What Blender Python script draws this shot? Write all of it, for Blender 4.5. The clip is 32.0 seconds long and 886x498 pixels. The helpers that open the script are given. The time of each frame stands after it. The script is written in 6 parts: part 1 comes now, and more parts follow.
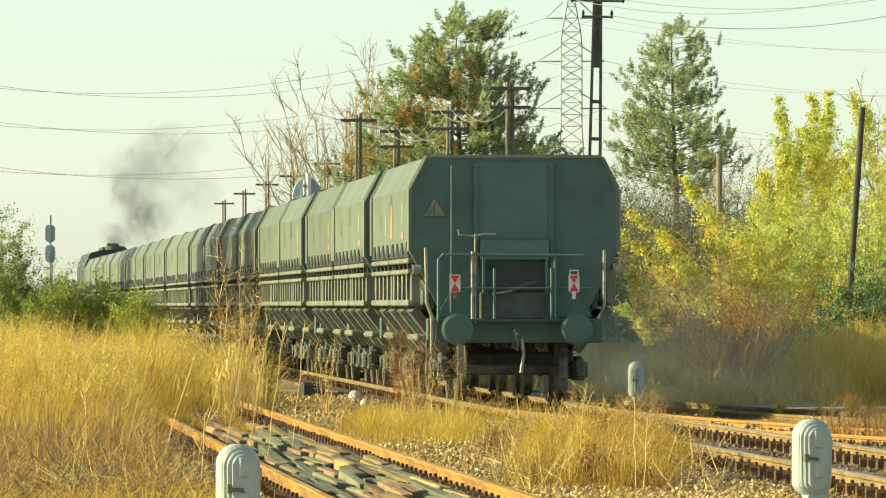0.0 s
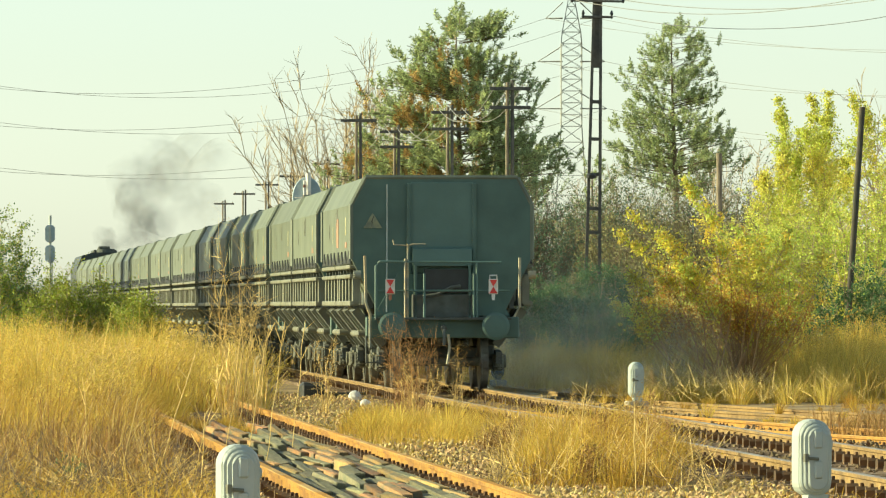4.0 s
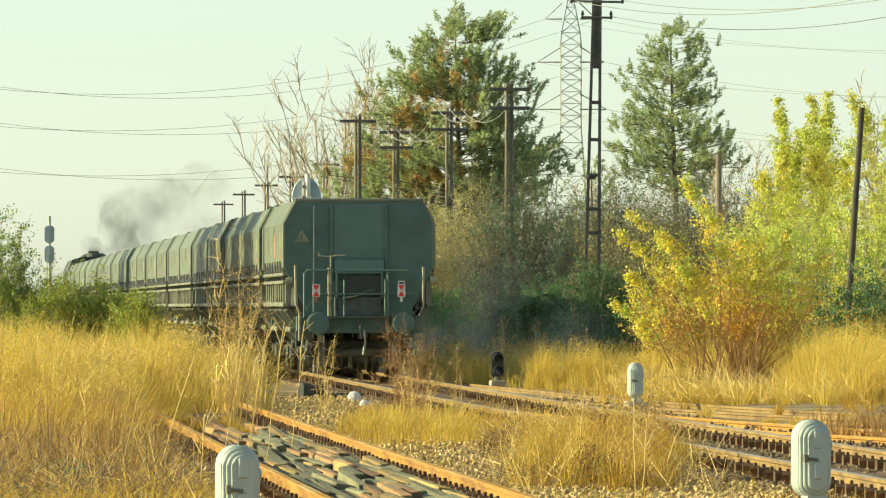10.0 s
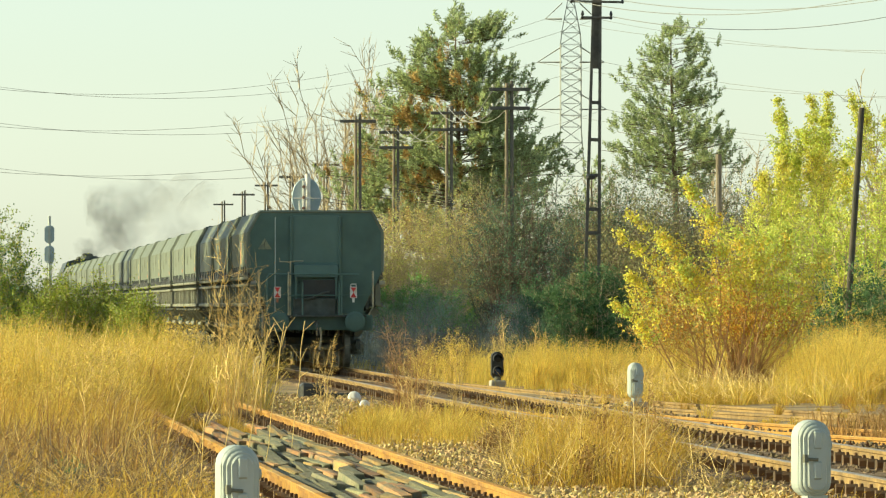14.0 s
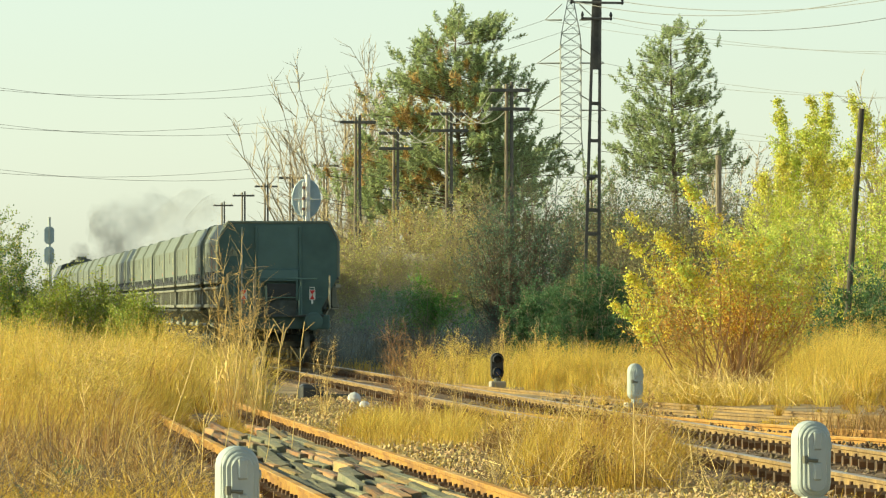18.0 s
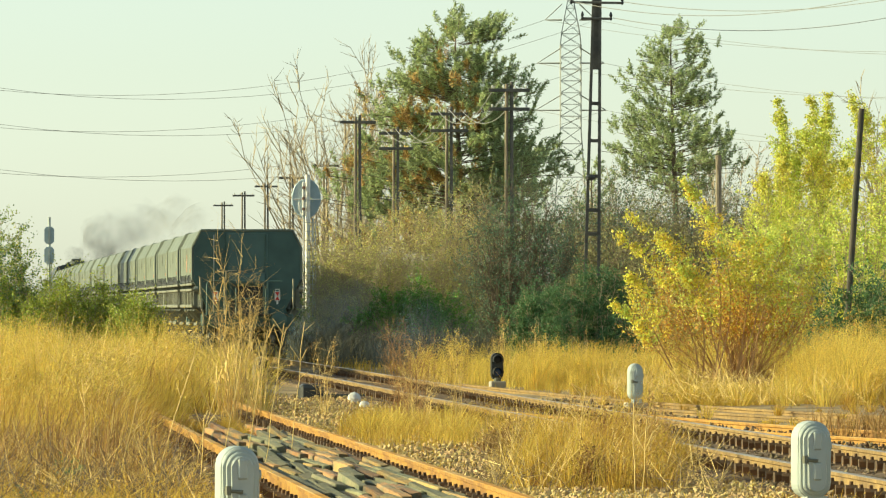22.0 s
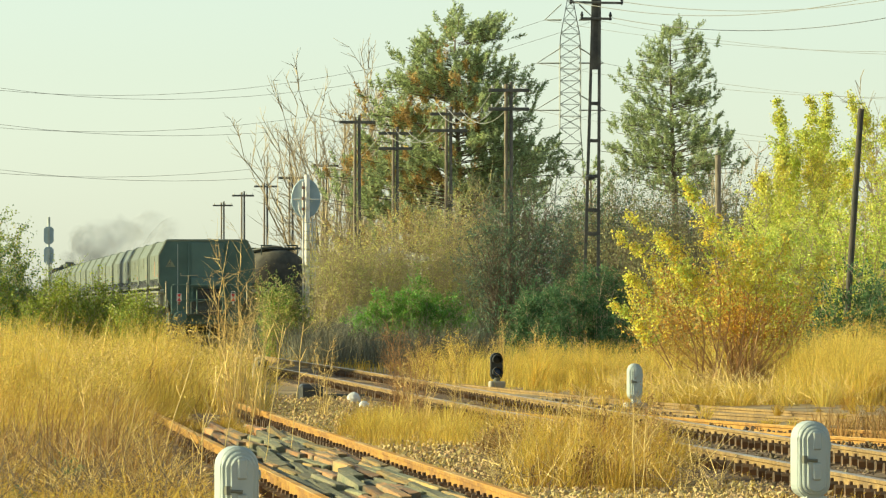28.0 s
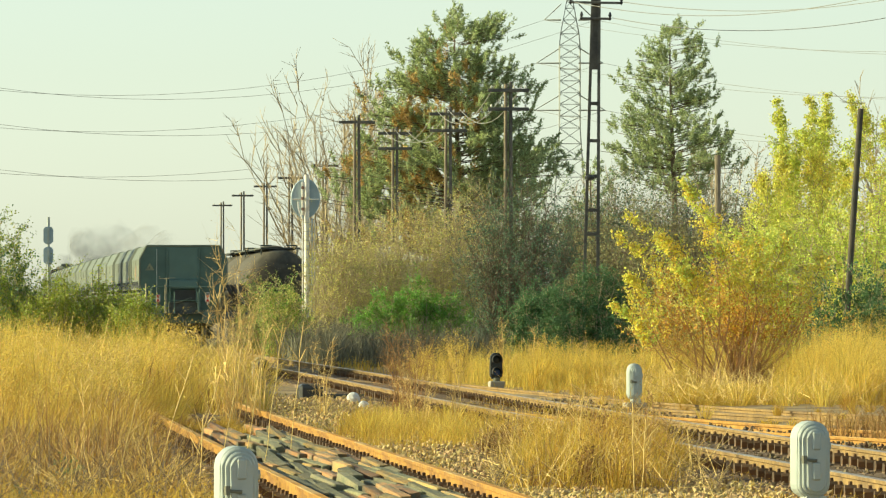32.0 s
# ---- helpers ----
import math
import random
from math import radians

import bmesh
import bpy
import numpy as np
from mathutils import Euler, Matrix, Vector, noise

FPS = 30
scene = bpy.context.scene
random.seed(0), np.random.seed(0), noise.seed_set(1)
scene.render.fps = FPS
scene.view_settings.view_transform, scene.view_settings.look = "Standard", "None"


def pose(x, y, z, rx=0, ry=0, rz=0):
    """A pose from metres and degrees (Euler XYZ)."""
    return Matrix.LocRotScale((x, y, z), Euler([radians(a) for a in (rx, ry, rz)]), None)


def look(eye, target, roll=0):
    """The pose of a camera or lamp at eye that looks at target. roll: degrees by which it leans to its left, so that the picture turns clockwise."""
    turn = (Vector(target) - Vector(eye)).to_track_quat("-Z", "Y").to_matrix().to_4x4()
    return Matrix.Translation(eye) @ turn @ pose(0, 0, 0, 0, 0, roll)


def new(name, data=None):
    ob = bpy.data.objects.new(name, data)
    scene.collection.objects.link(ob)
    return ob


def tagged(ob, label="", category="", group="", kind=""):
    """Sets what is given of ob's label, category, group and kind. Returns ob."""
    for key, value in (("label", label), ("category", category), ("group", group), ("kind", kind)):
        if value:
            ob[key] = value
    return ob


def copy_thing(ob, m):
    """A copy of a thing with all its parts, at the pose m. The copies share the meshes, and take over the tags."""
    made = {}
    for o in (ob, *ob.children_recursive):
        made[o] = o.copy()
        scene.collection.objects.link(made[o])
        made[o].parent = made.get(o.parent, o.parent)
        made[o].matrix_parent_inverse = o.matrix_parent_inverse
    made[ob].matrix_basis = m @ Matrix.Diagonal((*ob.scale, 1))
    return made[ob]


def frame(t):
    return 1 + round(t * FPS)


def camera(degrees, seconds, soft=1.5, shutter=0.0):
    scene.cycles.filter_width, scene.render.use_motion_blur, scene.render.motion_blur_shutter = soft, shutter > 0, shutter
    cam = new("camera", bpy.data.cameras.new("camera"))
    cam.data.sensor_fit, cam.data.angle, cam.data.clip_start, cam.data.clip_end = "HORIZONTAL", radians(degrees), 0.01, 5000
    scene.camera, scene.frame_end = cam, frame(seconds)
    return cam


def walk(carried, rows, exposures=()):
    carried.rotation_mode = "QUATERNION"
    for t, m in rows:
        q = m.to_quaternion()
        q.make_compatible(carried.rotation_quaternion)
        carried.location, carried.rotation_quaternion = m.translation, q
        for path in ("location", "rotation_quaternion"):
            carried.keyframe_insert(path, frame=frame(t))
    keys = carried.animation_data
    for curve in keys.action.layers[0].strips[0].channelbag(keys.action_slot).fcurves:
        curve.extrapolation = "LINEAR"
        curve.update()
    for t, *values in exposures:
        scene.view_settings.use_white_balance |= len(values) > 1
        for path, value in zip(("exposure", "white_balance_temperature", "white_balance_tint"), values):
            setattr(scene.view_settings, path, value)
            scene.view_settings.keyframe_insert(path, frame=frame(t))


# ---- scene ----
EXPOSURE, SKY, SUN, KELVIN, TINT = 1.06, 0.083, 4.6, 6150, -7
# Metres. x to the right, y along the view, z = 0 at the rail tops.
cam = camera(7.477, 32.0, soft=1.2)
EYE = (0.0, 0.0, 1.4)


def aim(dx, dy):
    # a tripod that settles by a fraction of a hundredth of a degree
    return look(EYE, (dx * 0.01, 120.0, 1.4 + 1.04 + dy * 0.01))


walk(cam, [(0.0, aim(-1.5, -3.2)), (3.5, aim(-1.4, -3.0)), (7.5, aim(-0.4, -2.0)), (14.5, aim(-0.2, -1.6)),
           (17.0, aim(0.0, 0.0)), (25.5, aim(0.1, 0.0)), (29.0, aim(1.3, 0.0)), (32.0, aim(1.6, 0.0))],
     exposures=[(0.0, EXPOSURE + 0.03, KELVIN, TINT), (8.0, EXPOSURE, KELVIN, TINT), (20.0, EXPOSURE - 0.06, KELVIN, TINT), (32.0, EXPOSURE - 0.09, KELVIN, TINT)])

# ---- light ----
SUN_EL, SUN_AHEAD = radians(20.5), radians(4)      # height; how far beyond square left
to_sun = Vector((-math.cos(SUN_EL) * math.cos(SUN_AHEAD), math.cos(SUN_EL) * math.sin(SUN_AHEAD), math.sin(SUN_EL)))
world = bpy.data.worlds.new("sky")
scene.world = world
world.use_nodes = True
wn = world.node_tree
sky = wn.nodes.new("ShaderNodeTexSky")
sky.sky_type, sky.sun_disc = "NISHITA", False
sky.sun_elevation, sky.sun_rotation = SUN_EL, math.atan2(to_sun.x, to_sun.y)
sky.air_density, sky.dust_density, sky.ozone_density = 1.0, 0.45, 0.7
haze = wn.nodes.new("ShaderNodeHueSaturation")     # a milky autumn sky
haze.inputs["Saturation"].default_value = 0.55
wn.links.new(sky.outputs[0], haze.inputs["Color"])
wn.links.new(haze.outputs[0], wn.nodes["Background"].inputs[0])
wn.nodes["Background"].inputs[1].default_value = SKY
sun_data = bpy.data.lights.new("sun", "SUN")
sun_data.energy, sun_data.angle, sun_data.color = SUN, radians(0.5), (1.0, 0.81, 0.47)
sun = new("sun", sun_data)
sun.matrix_world = look((-60, 60, 60), Vector((-60, 60, 60)) - to_sun)


# ---- materials ----
def material(name, color, rough=0.8, metal=0.0, vary=0.25, scale=6.0, second=None, mix_scale=1.5, bump=0.15, island=0.0, object_vary=0.0, hue=0.0, translucent=0.0, fine=40.0, spec=0.5, stretch=(1, 1, 1), amount=1.0):
    """A painted, worn or grown surface: base colour, a second colour in large patches, fine grain, bump, and a shift piece by piece."""
    m = bpy.data.materials.new(name)
    m.use_nodes = True
    n, l = m.node_tree.nodes, m.node_tree.links
    bsdf = n["Principled BSDF"]
    bsdf.inputs["Roughness"].default_value, bsdf.inputs["Metallic"].default_value = rough, metal
    bsdf.inputs["Specular IOR Level"].default_value = spec
    coord = n.new("ShaderNodeTexCoord")
    mapping = n.new("ShaderNodeMapping")
    mapping.inputs["Scale"].default_value = stretch
    l.new(coord.outputs["Object"], mapping.inputs[0])

    def tex(s, detail=4.0):
        t = n.new("ShaderNodeTexNoise")
        t.inputs["Scale"].default_value, t.inputs["Detail"].default_value = s, detail
        l.new(mapping.outputs[0], t.inputs["Vector"])
        return t.outputs["Fac"]

    def mixed(kind, fac, a, b):
        x = n.new("ShaderNodeMix")
        x.data_type, x.blend_type = "RGBA", kind
        for socket, v in ((x.inputs[0], fac), (x.inputs[6], a), (x.inputs[7], b)):
            if hasattr(v, "is_linked"):
                l.new(v, socket)
            else:
                socket.default_value = v if not isinstance(v, tuple) else (*v, 1)
        return x.outputs[2]

    def ranged(v, a, b, c, d):
        r = n.new("ShaderNodeMapRange")
        for i, x in enumerate((a, b, c, d)):
            r.inputs[i + 1].default_value = x
        l.new(v, r.inputs[0])
        return r.outputs[0]

    out = color
    if second:
        out = mixed("MIX", ranged(tex(mix_scale), 0.42, 0.62, 0.0, amount), color, second)
    shade = ranged(tex(scale), 0.25, 0.75, 1 - vary, 1 + vary)
    hsv = n.new("ShaderNodeHueSaturation")
    if hasattr(out, "is_linked"):
        l.new(out, hsv.inputs["Color"])
    else:
        hsv.inputs["Color"].default_value = (*out, 1)
    value = shade
    if island or object_vary:
        if island:
            r = n.new("ShaderNodeNewGeometry").outputs["Random Per Island"]
        else:
            r = n.new("ShaderNodeObjectInfo").outputs["Random"]
        k = island or object_vary
        mult = n.new("ShaderNodeMath")
        mult.operation = "MULTIPLY"
        l.new(shade, mult.inputs[0])
        l.new(ranged(r, 0, 1, 1 - k, 1 + k), mult.inputs[1])
        value = mult.outputs[0]
        if hue:
            wrap = n.new("ShaderNodeMath")
            wrap.operation = "FRACT"
            seven = n.new("ShaderNodeMath")
            seven.operation = "MULTIPLY"
            seven.inputs[1].default_value = 7.31
            l.new(r, seven.inputs[0])
            l.new(seven.outputs[0], wrap.inputs[0])
            l.new(ranged(wrap.outputs[0], 0, 1, 0.5 - hue, 0.5 + hue), hsv.inputs["Hue"])
    l.new(value, hsv.inputs["Value"])
    l.new(hsv.outputs[0], bsdf.inputs["Base Color"])
    if bump:
        b = n.new("ShaderNodeBump")
        b.inputs["Strength"].default_value, b.inputs["Distance"].default_value = bump, 0.02
        l.new(tex(fine, 3.0), b.inputs["Height"])
        l.new(b.outputs[0], bsdf.inputs["Normal"])
    if translucent:
        tr = n.new("ShaderNodeBsdfTranslucent")
        l.new(hsv.outputs[0], tr.inputs["Color"])
        mx = n.new("ShaderNodeMixShader")
        mx.inputs[0].default_value = translucent
        l.new(bsdf.outputs[0], mx.inputs[1])
        l.new(tr.outputs[0], mx.inputs[2])
        l.new(mx.outputs[0], n["Material Output"].inputs[0])
    return m


M = {
    "earth": material("earth", (0.18, 0.125, 0.06), 0.95, second=(0.32, 0.235, 0.105), mix_scale=0.35, scale=3.0, vary=0.35, bump=0.6, fine=12.0),
    "ballast": material("ballast", (0.47, 0.345, 0.155), 0.9, vary=0.25, island=0.45, hue=0.02, bump=0.3),
    "shade_ballast": material("shade_ballast", (0.17, 0.125, 0.07), 0.9, vary=0.25, island=0.5, hue=0.02, bump=0.3),
    "dry_grass": material("dry_grass", (0.58, 0.41, 0.070), 0.75, second=(0.45, 0.27, 0.042), mix_scale=0.5, vary=0.2, island=0.3, hue=0.012, translucent=0.4, bump=0),
    "pale_grass": material("pale_grass", (0.67, 0.515, 0.115), 0.75, second=(0.56, 0.40, 0.068), mix_scale=0.4, vary=0.2, island=0.3, hue=0.012, translucent=0.45, bump=0),
    "orange_twig": material("orange_twig", (0.40, 0.23, 0.09), 0.85, vary=0.25, scale=5, bump=0),
    "straw": material("straw", (0.70, 0.51, 0.18), 0.7, vary=0.2, island=0.25, bump=0),
    "brown_weed": material("brown_weed", (0.30, 0.18, 0.06), 0.85, vary=0.25, island=0.35, hue=0.015, translucent=0.25, bump=0),
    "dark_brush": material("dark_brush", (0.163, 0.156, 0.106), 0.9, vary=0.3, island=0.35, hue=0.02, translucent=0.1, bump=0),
    "green_leaf": material("green_leaf", (0.31, 0.36, 0.055), 0.6, vary=0.25, island=0.4, hue=0.03, translucent=0.35, bump=0),
    "fresh_leaf": material("fresh_leaf", (0.20, 0.37, 0.065), 0.65, vary=0.25, island=0.35, hue=0.025, translucent=0.4, bump=0),
    "dark_leaf": material("dark_leaf", (0.125, 0.215, 0.095), 0.8, vary=0.25, island=0.3, hue=0.02, translucent=0.3, bump=0, spec=0.2),
    "yellow_leaf": material("yellow_leaf", (0.76, 0.63, 0.10), 0.55, second=(0.66, 0.61, 0.10), mix_scale=0.5, vary=0.2, island=0.3, hue=0.03, translucent=0.55, bump=0),
    "orange_leaf": material("orange_leaf", (0.58, 0.34, 0.06), 0.6, second=(0.44, 0.25, 0.05), mix_scale=0.8, vary=0.25, island=0.35, hue=0.025, translucent=0.45, bump=0),
    "lime_leaf": material("lime_leaf", (0.58, 0.65, 0.135), 0.55, second=(0.74, 0.66, 0.13), mix_scale=0.5, vary=0.2, island=0.3, hue=0.025, translucent=0.55, bump=0),
    "olive_leaf": material("olive_leaf", (0.58, 0.53, 0.17), 0.7, second=(0.37, 0.41, 0.14), mix_scale=0.35, vary=0.25, island=0.35, hue=0.02, translucent=0.35, bump=0),
    "willow_leaf": material("willow_leaf", (0.15, 0.235, 0.135), 0.7, second=(0.11, 0.17, 0.10), mix_scale=0.35, vary=0.25, island=0.35, hue=0.02, translucent=0.3, bump=0),
    "needle": material("needle", (0.37, 0.43, 0.205), 0.6, vary=0.3, island=0.4, hue=0.02, translucent=0.5, bump=0),
    "brown_needle": material("brown_needle", (0.48, 0.33, 0.11), 0.7, vary=0.3, island=0.4, hue=0.015, translucent=0.2, bump=0),
    "bark": material("bark", (0.16, 0.12, 0.085), 0.9, vary=0.3, scale=8, bump=0.5),
    "twig": material("twig", (0.42, 0.34, 0.21), 0.9, vary=0.25, scale=5, bump=0),
    "paint_olive": material("paint_olive", (0.128, 0.150, 0.112), 0.55, second=(0.104, 0.124, 0.094), mix_scale=0.7, scale=2.2, vary=0.14, bump=0.12, fine=18, object_vary=0.12),
    "paint_rear": material("paint_rear", (0.080, 0.138, 0.116), 0.6, second=(0.072, 0.124, 0.105), mix_scale=0.8, scale=2.5, vary=0.15, bump=0.1, fine=18),
    "paint_panel": material("paint_panel", (0.095, 0.162, 0.140), 0.55, second=(0.105, 0.172, 0.150), mix_scale=0.8, scale=2.5, vary=0.12, bump=0.1, fine=18),
    "soot": material("soot", (0.078, 0.092, 0.084), 0.8, second=(0.075, 0.078, 0.066), mix_scale=2.0, vary=0.3, bump=0.2),
    "grime": material("grime", (0.17, 0.17, 0.125), 0.8, second=(0.06, 0.062, 0.05), mix_scale=3.0, vary=0.3, bump=0.2),
    "wheel_steel": material("wheel_steel", (0.20, 0.20, 0.17), 0.5, 0.4, second=(0.09, 0.085, 0.07), mix_scale=4, bump=0.1),
    "rust_far": material("rust_far", (0.26, 0.17, 0.06), 0.85, second=(0.17, 0.11, 0.045), mix_scale=1.2, scale=9, vary=0.3, bump=0.3),
    "brown_leaf": material("brown_leaf", (0.27, 0.25, 0.11), 0.75, second=(0.20, 0.21, 0.10), mix_scale=0.35, vary=0.25, island=0.35, hue=0.02, translucent=0.3, bump=0),
    "rust": material("rust", (0.36, 0.195, 0.036), 0.85, second=(0.24, 0.12, 0.028), mix_scale=1.2, scale=9, vary=0.3, bump=0.3),
    "clip": material("clip", (0.17, 0.085, 0.03), 0.9, second=(0.07, 0.05, 0.03), mix_scale=6, vary=0.3, bump=0.2, object_vary=0.3),
    "rail_top": material("rail_top", (0.37, 0.31, 0.22), 0.38, 0.7, second=(0.34, 0.19, 0.07), mix_scale=0.8, vary=0.2, bump=0.05, amount=0.7),
    "rust_top": material("rust_top", (0.40, 0.21, 0.045), 0.9, 0.0, second=(0.46, 0.31, 0.13), mix_scale=0.6, vary=0.2, bump=0.1, spec=0.2),
    "sleeper": material("sleeper", (0.15, 0.10, 0.06), 0.9, second=(0.22, 0.16, 0.10), mix_scale=3, vary=0.3, bump=0.4, object_vary=0.25),
    "plank_grey": material("plank_grey", (0.20, 0.185, 0.105), 0.9, second=(0.115, 0.125, 0.075), mix_scale=1.6, vary=0.25, scale=10, bump=0.4, object_vary=0.4, hue=0.015, stretch=(4, 0.5, 4)),
    "plank": material("plank", (0.34, 0.195, 0.07), 0.85, second=(0.14, 0.14, 0.085), mix_scale=1.6, vary=0.25, scale=10, bump=0.4, object_vary=0.5, hue=0.022, stretch=(4, 0.5, 4)),
    "light_metal": material("light_metal", (0.41, 0.45, 0.42), 0.45, 0.1, second=(0.33, 0.37, 0.34), mix_scale=3, vary=0.1, bump=0.06),
    "white": material("white", (0.78, 0.77, 0.72), 0.6, second=(0.62, 0.58, 0.50), mix_scale=6, vary=0.1, bump=0.08),
    "red": material("red", (0.60, 0.05, 0.04), 0.5, vary=0.12, bump=0.05),
    "red_fade": material("red_fade", (0.40, 0.17, 0.10), 0.7, second=(0.25, 0.22, 0.16), mix_scale=8, vary=0.2, bump=0.05),
    "yellow_mark": material("yellow_mark", (0.42, 0.39, 0.22), 0.6, vary=0.15, bump=0.05),
    "side_bar": material("side_bar", (0.20, 0.20, 0.16), 0.7, second=(0.13, 0.14, 0.105), mix_scale=9, vary=0.2, bump=0.05),
    "sign_yellow": material("sign_yellow", (0.24, 0.25, 0.15), 0.6, second=(0.16, 0.18, 0.13), mix_scale=9, vary=0.15, bump=0.05),
    "door_steel": material("door_steel", (0.20, 0.205, 0.15), 0.6, second=(0.13, 0.13, 0.095), mix_scale=3, vary=0.2, bump=0.1),
    "loco_paint": material("loco_paint", (0.033, 0.045, 0.048), 0.5, second=(0.03, 0.034, 0.03), mix_scale=1.0, vary=0.15, bump=0.1),
    "handrail": material("handrail", (0.42, 0.36, 0.22), 0.5, 0.1, second=(0.22, 0.24, 0.20), mix_scale=5, vary=0.2, bump=0.05),
    "concrete": material("concrete", (0.40, 0.37, 0.30), 0.9, second=(0.28, 0.26, 0.21), mix_scale=1.5, vary=0.2, bump=0.3),
    "dark_concrete": material("dark_concrete", (0.11, 0.105, 0.09), 0.9, second=(0.16, 0.145, 0.115), mix_scale=1.5, vary=0.2, bump=0.3),
    "pole_wood": material("pole_wood", (0.30, 0.25, 0.17), 0.9, second=(0.17, 0.14, 0.10), mix_scale=2, vary=0.25, bump=0.4, stretch=(6, 6, 0.6)),
    "pylon_steel": material("pylon_steel", (0.28, 0.29, 0.26), 0.6, 0.2, vary=0.2, bump=0.05),
    "galvanised": material("galvanised", (0.42, 0.45, 0.44), 0.5, 0.5, vary=0.15, bump=0.05),
    "disc": material("disc", (0.34, 0.42, 0.46), 0.5, 0.1, second=(0.28, 0.36, 0.40), mix_scale=3, vary=0.08, bump=0.05),
    "black": material("black", (0.025, 0.028, 0.028), 0.45, vary=0.2, bump=0.1),
    "glass_lens": material("glass_lens", (0.05, 0.09, 0.22), 0.1, vary=0.1, bump=0),
    "porcelain": material("porcelain", (0.7, 0.68, 0.6), 0.25, vary=0.1, bump=0),
    "wire": material("wire", (0.30, 0.30, 0.28), 0.6, 0.3, vary=0.1, bump=0),
    "tank_rust": material("tank_rust", (0.10, 0.085, 0.06), 0.92, second=(0.06, 0.06, 0.048), mix_scale=0.9, vary=0.25, bump=0.15),
    "far_wood": material("far_wood", (0.20, 0.19, 0.11), 0.9, second=(0.13, 0.15, 0.08), mix_scale=0.05, vary=0.25, island=0.3, bump=0),
}


def smoke_material(name, color, strength):
    """Thin soot: lets light through where the density of the wisp is low."""
    m = bpy.data.materials.new(name)
    m.use_nodes = True
    n, l = m.node_tree.nodes, m.node_tree.links
    n.remove(n["Principled BSDF"])
    d, t, both = n.new("ShaderNodeBsdfDiffuse"), n.new("ShaderNodeBsdfTranslucent"), n.new("ShaderNodeMixShader")
    d.inputs[0].default_value = t.inputs[0].default_value = (*color, 1)
    l.new(d.outputs[0], both.inputs[1]), l.new(t.outputs[0], both.inputs[2])
    clear, out = n.new("ShaderNodeBsdfTransparent"), n.new("ShaderNodeMixShader")
    dens, tex, coord = n.new("ShaderNodeAttribute"), n.new("ShaderNodeTexNoise"), n.new("ShaderNodeTexCoord")
    dens.attribute_name = "soot_amount"
    tex.inputs["Scale"].default_value, tex.inputs["Detail"].default_value = 1.1, 5.0
    l.new(coord.outputs["Object"], tex.inputs["Vector"])
    r = n.new("ShaderNodeMapRange")
    for i, x in enumerate((0.3, 0.7, 0.25, 1.0)):
        r.inputs[i + 1].default_value = x
    l.new(tex.outputs["Fac"], r.inputs[0])
    a, b = n.new("ShaderNodeMath"), n.new("ShaderNodeMath")
    a.operation = b.operation = "MULTIPLY"
    l.new(dens.outputs["Fac"], a.inputs[0]), l.new(r.outputs[0], a.inputs[1])
    l.new(a.outputs[0], b.inputs[0])
    b.inputs[1].default_value = strength
    l.new(b.outputs[0], out.inputs[0]), l.new(clear.outputs[0], out.inputs[1]), l.new(both.outputs[0], out.inputs[2])
    l.new(out.outputs[0], n["Material Output"].inputs[0])
    return m


M["smoke"] = smoke_material("smoke", (0.15, 0.15, 0.142), 0.62)
M["dust"] = smoke_material("dust", (0.58, 0.66, 0.61), 0.27)
M["smoke_thin"] = smoke_material("smoke_thin", (0.33, 0.33, 0.315), 0.36)


# ---- builders ----
def link(name, bm, mat, parent=None, label="", smooth=False):
    me = bpy.data.meshes.new(name)
    bmesh.ops.recalc_face_normals(bm, faces=bm.faces)
    bm.to_mesh(me)
    bm.free()
    me.materials.append(M[mat])
    if smooth:
        for p in me.polygons:
            p.use_smooth = True
    ob = new(name, me)
    if parent:
        ob.parent = parent
    if label:
        ob["label"] = label
    return ob


part = link


def thing(name, label, category, m=None, group="", kind=""):
    ob = new(name)
    if m is not None:
        ob.matrix_basis = m
    return tagged(ob, label, category, group, kind)


def box(bm, x0, x1, y0, y1, z0, z1, bev=0.0, m=None):
    vs = [bm.verts.new((x, y, z)) for z in (z0, z1) for x, y in ((x0, y0), (x1, y0), (x1, y1), (x0, y1))]
    fs = [bm.faces.new([vs[i] for i in q]) for q in ((0, 3, 2, 1), (4, 5, 6, 7), (0, 1, 5, 4), (1, 2, 6, 5), (2, 3, 7, 6), (3, 0, 4, 7))]
    if m is not None:
        bmesh.ops.transform(bm, matrix=m, verts=vs)
    if bev:
        es = list({e for f in fs for e in f.edges})
        bmesh.ops.bevel(bm, geom=es, offset=bev, segments=1, affect="EDGES")
    return vs


def rod(bm, a, b, r, r2=None, n=8, caps=True):
    a, b = Vector(a), Vector(b)
    q = (b - a).to_track_quat("Z", "Y")
    r2 = r if r2 is None else r2
    rings = []
    for p, rr in ((a, r), (b, r2)):
        rings.append([bm.verts.new(p + q @ Vector((rr * math.cos(2 * math.pi * i / n), rr * math.sin(2 * math.pi * i / n), 0))) for i in range(n)])
    for i in range(n):
        bm.faces.new((rings[0][i], rings[0][(i + 1) % n], rings[1][(i + 1) % n], rings[1][i]))
    if caps:
        bm.faces.new(rings[0][::-1])
        bm.faces.new(rings[1])


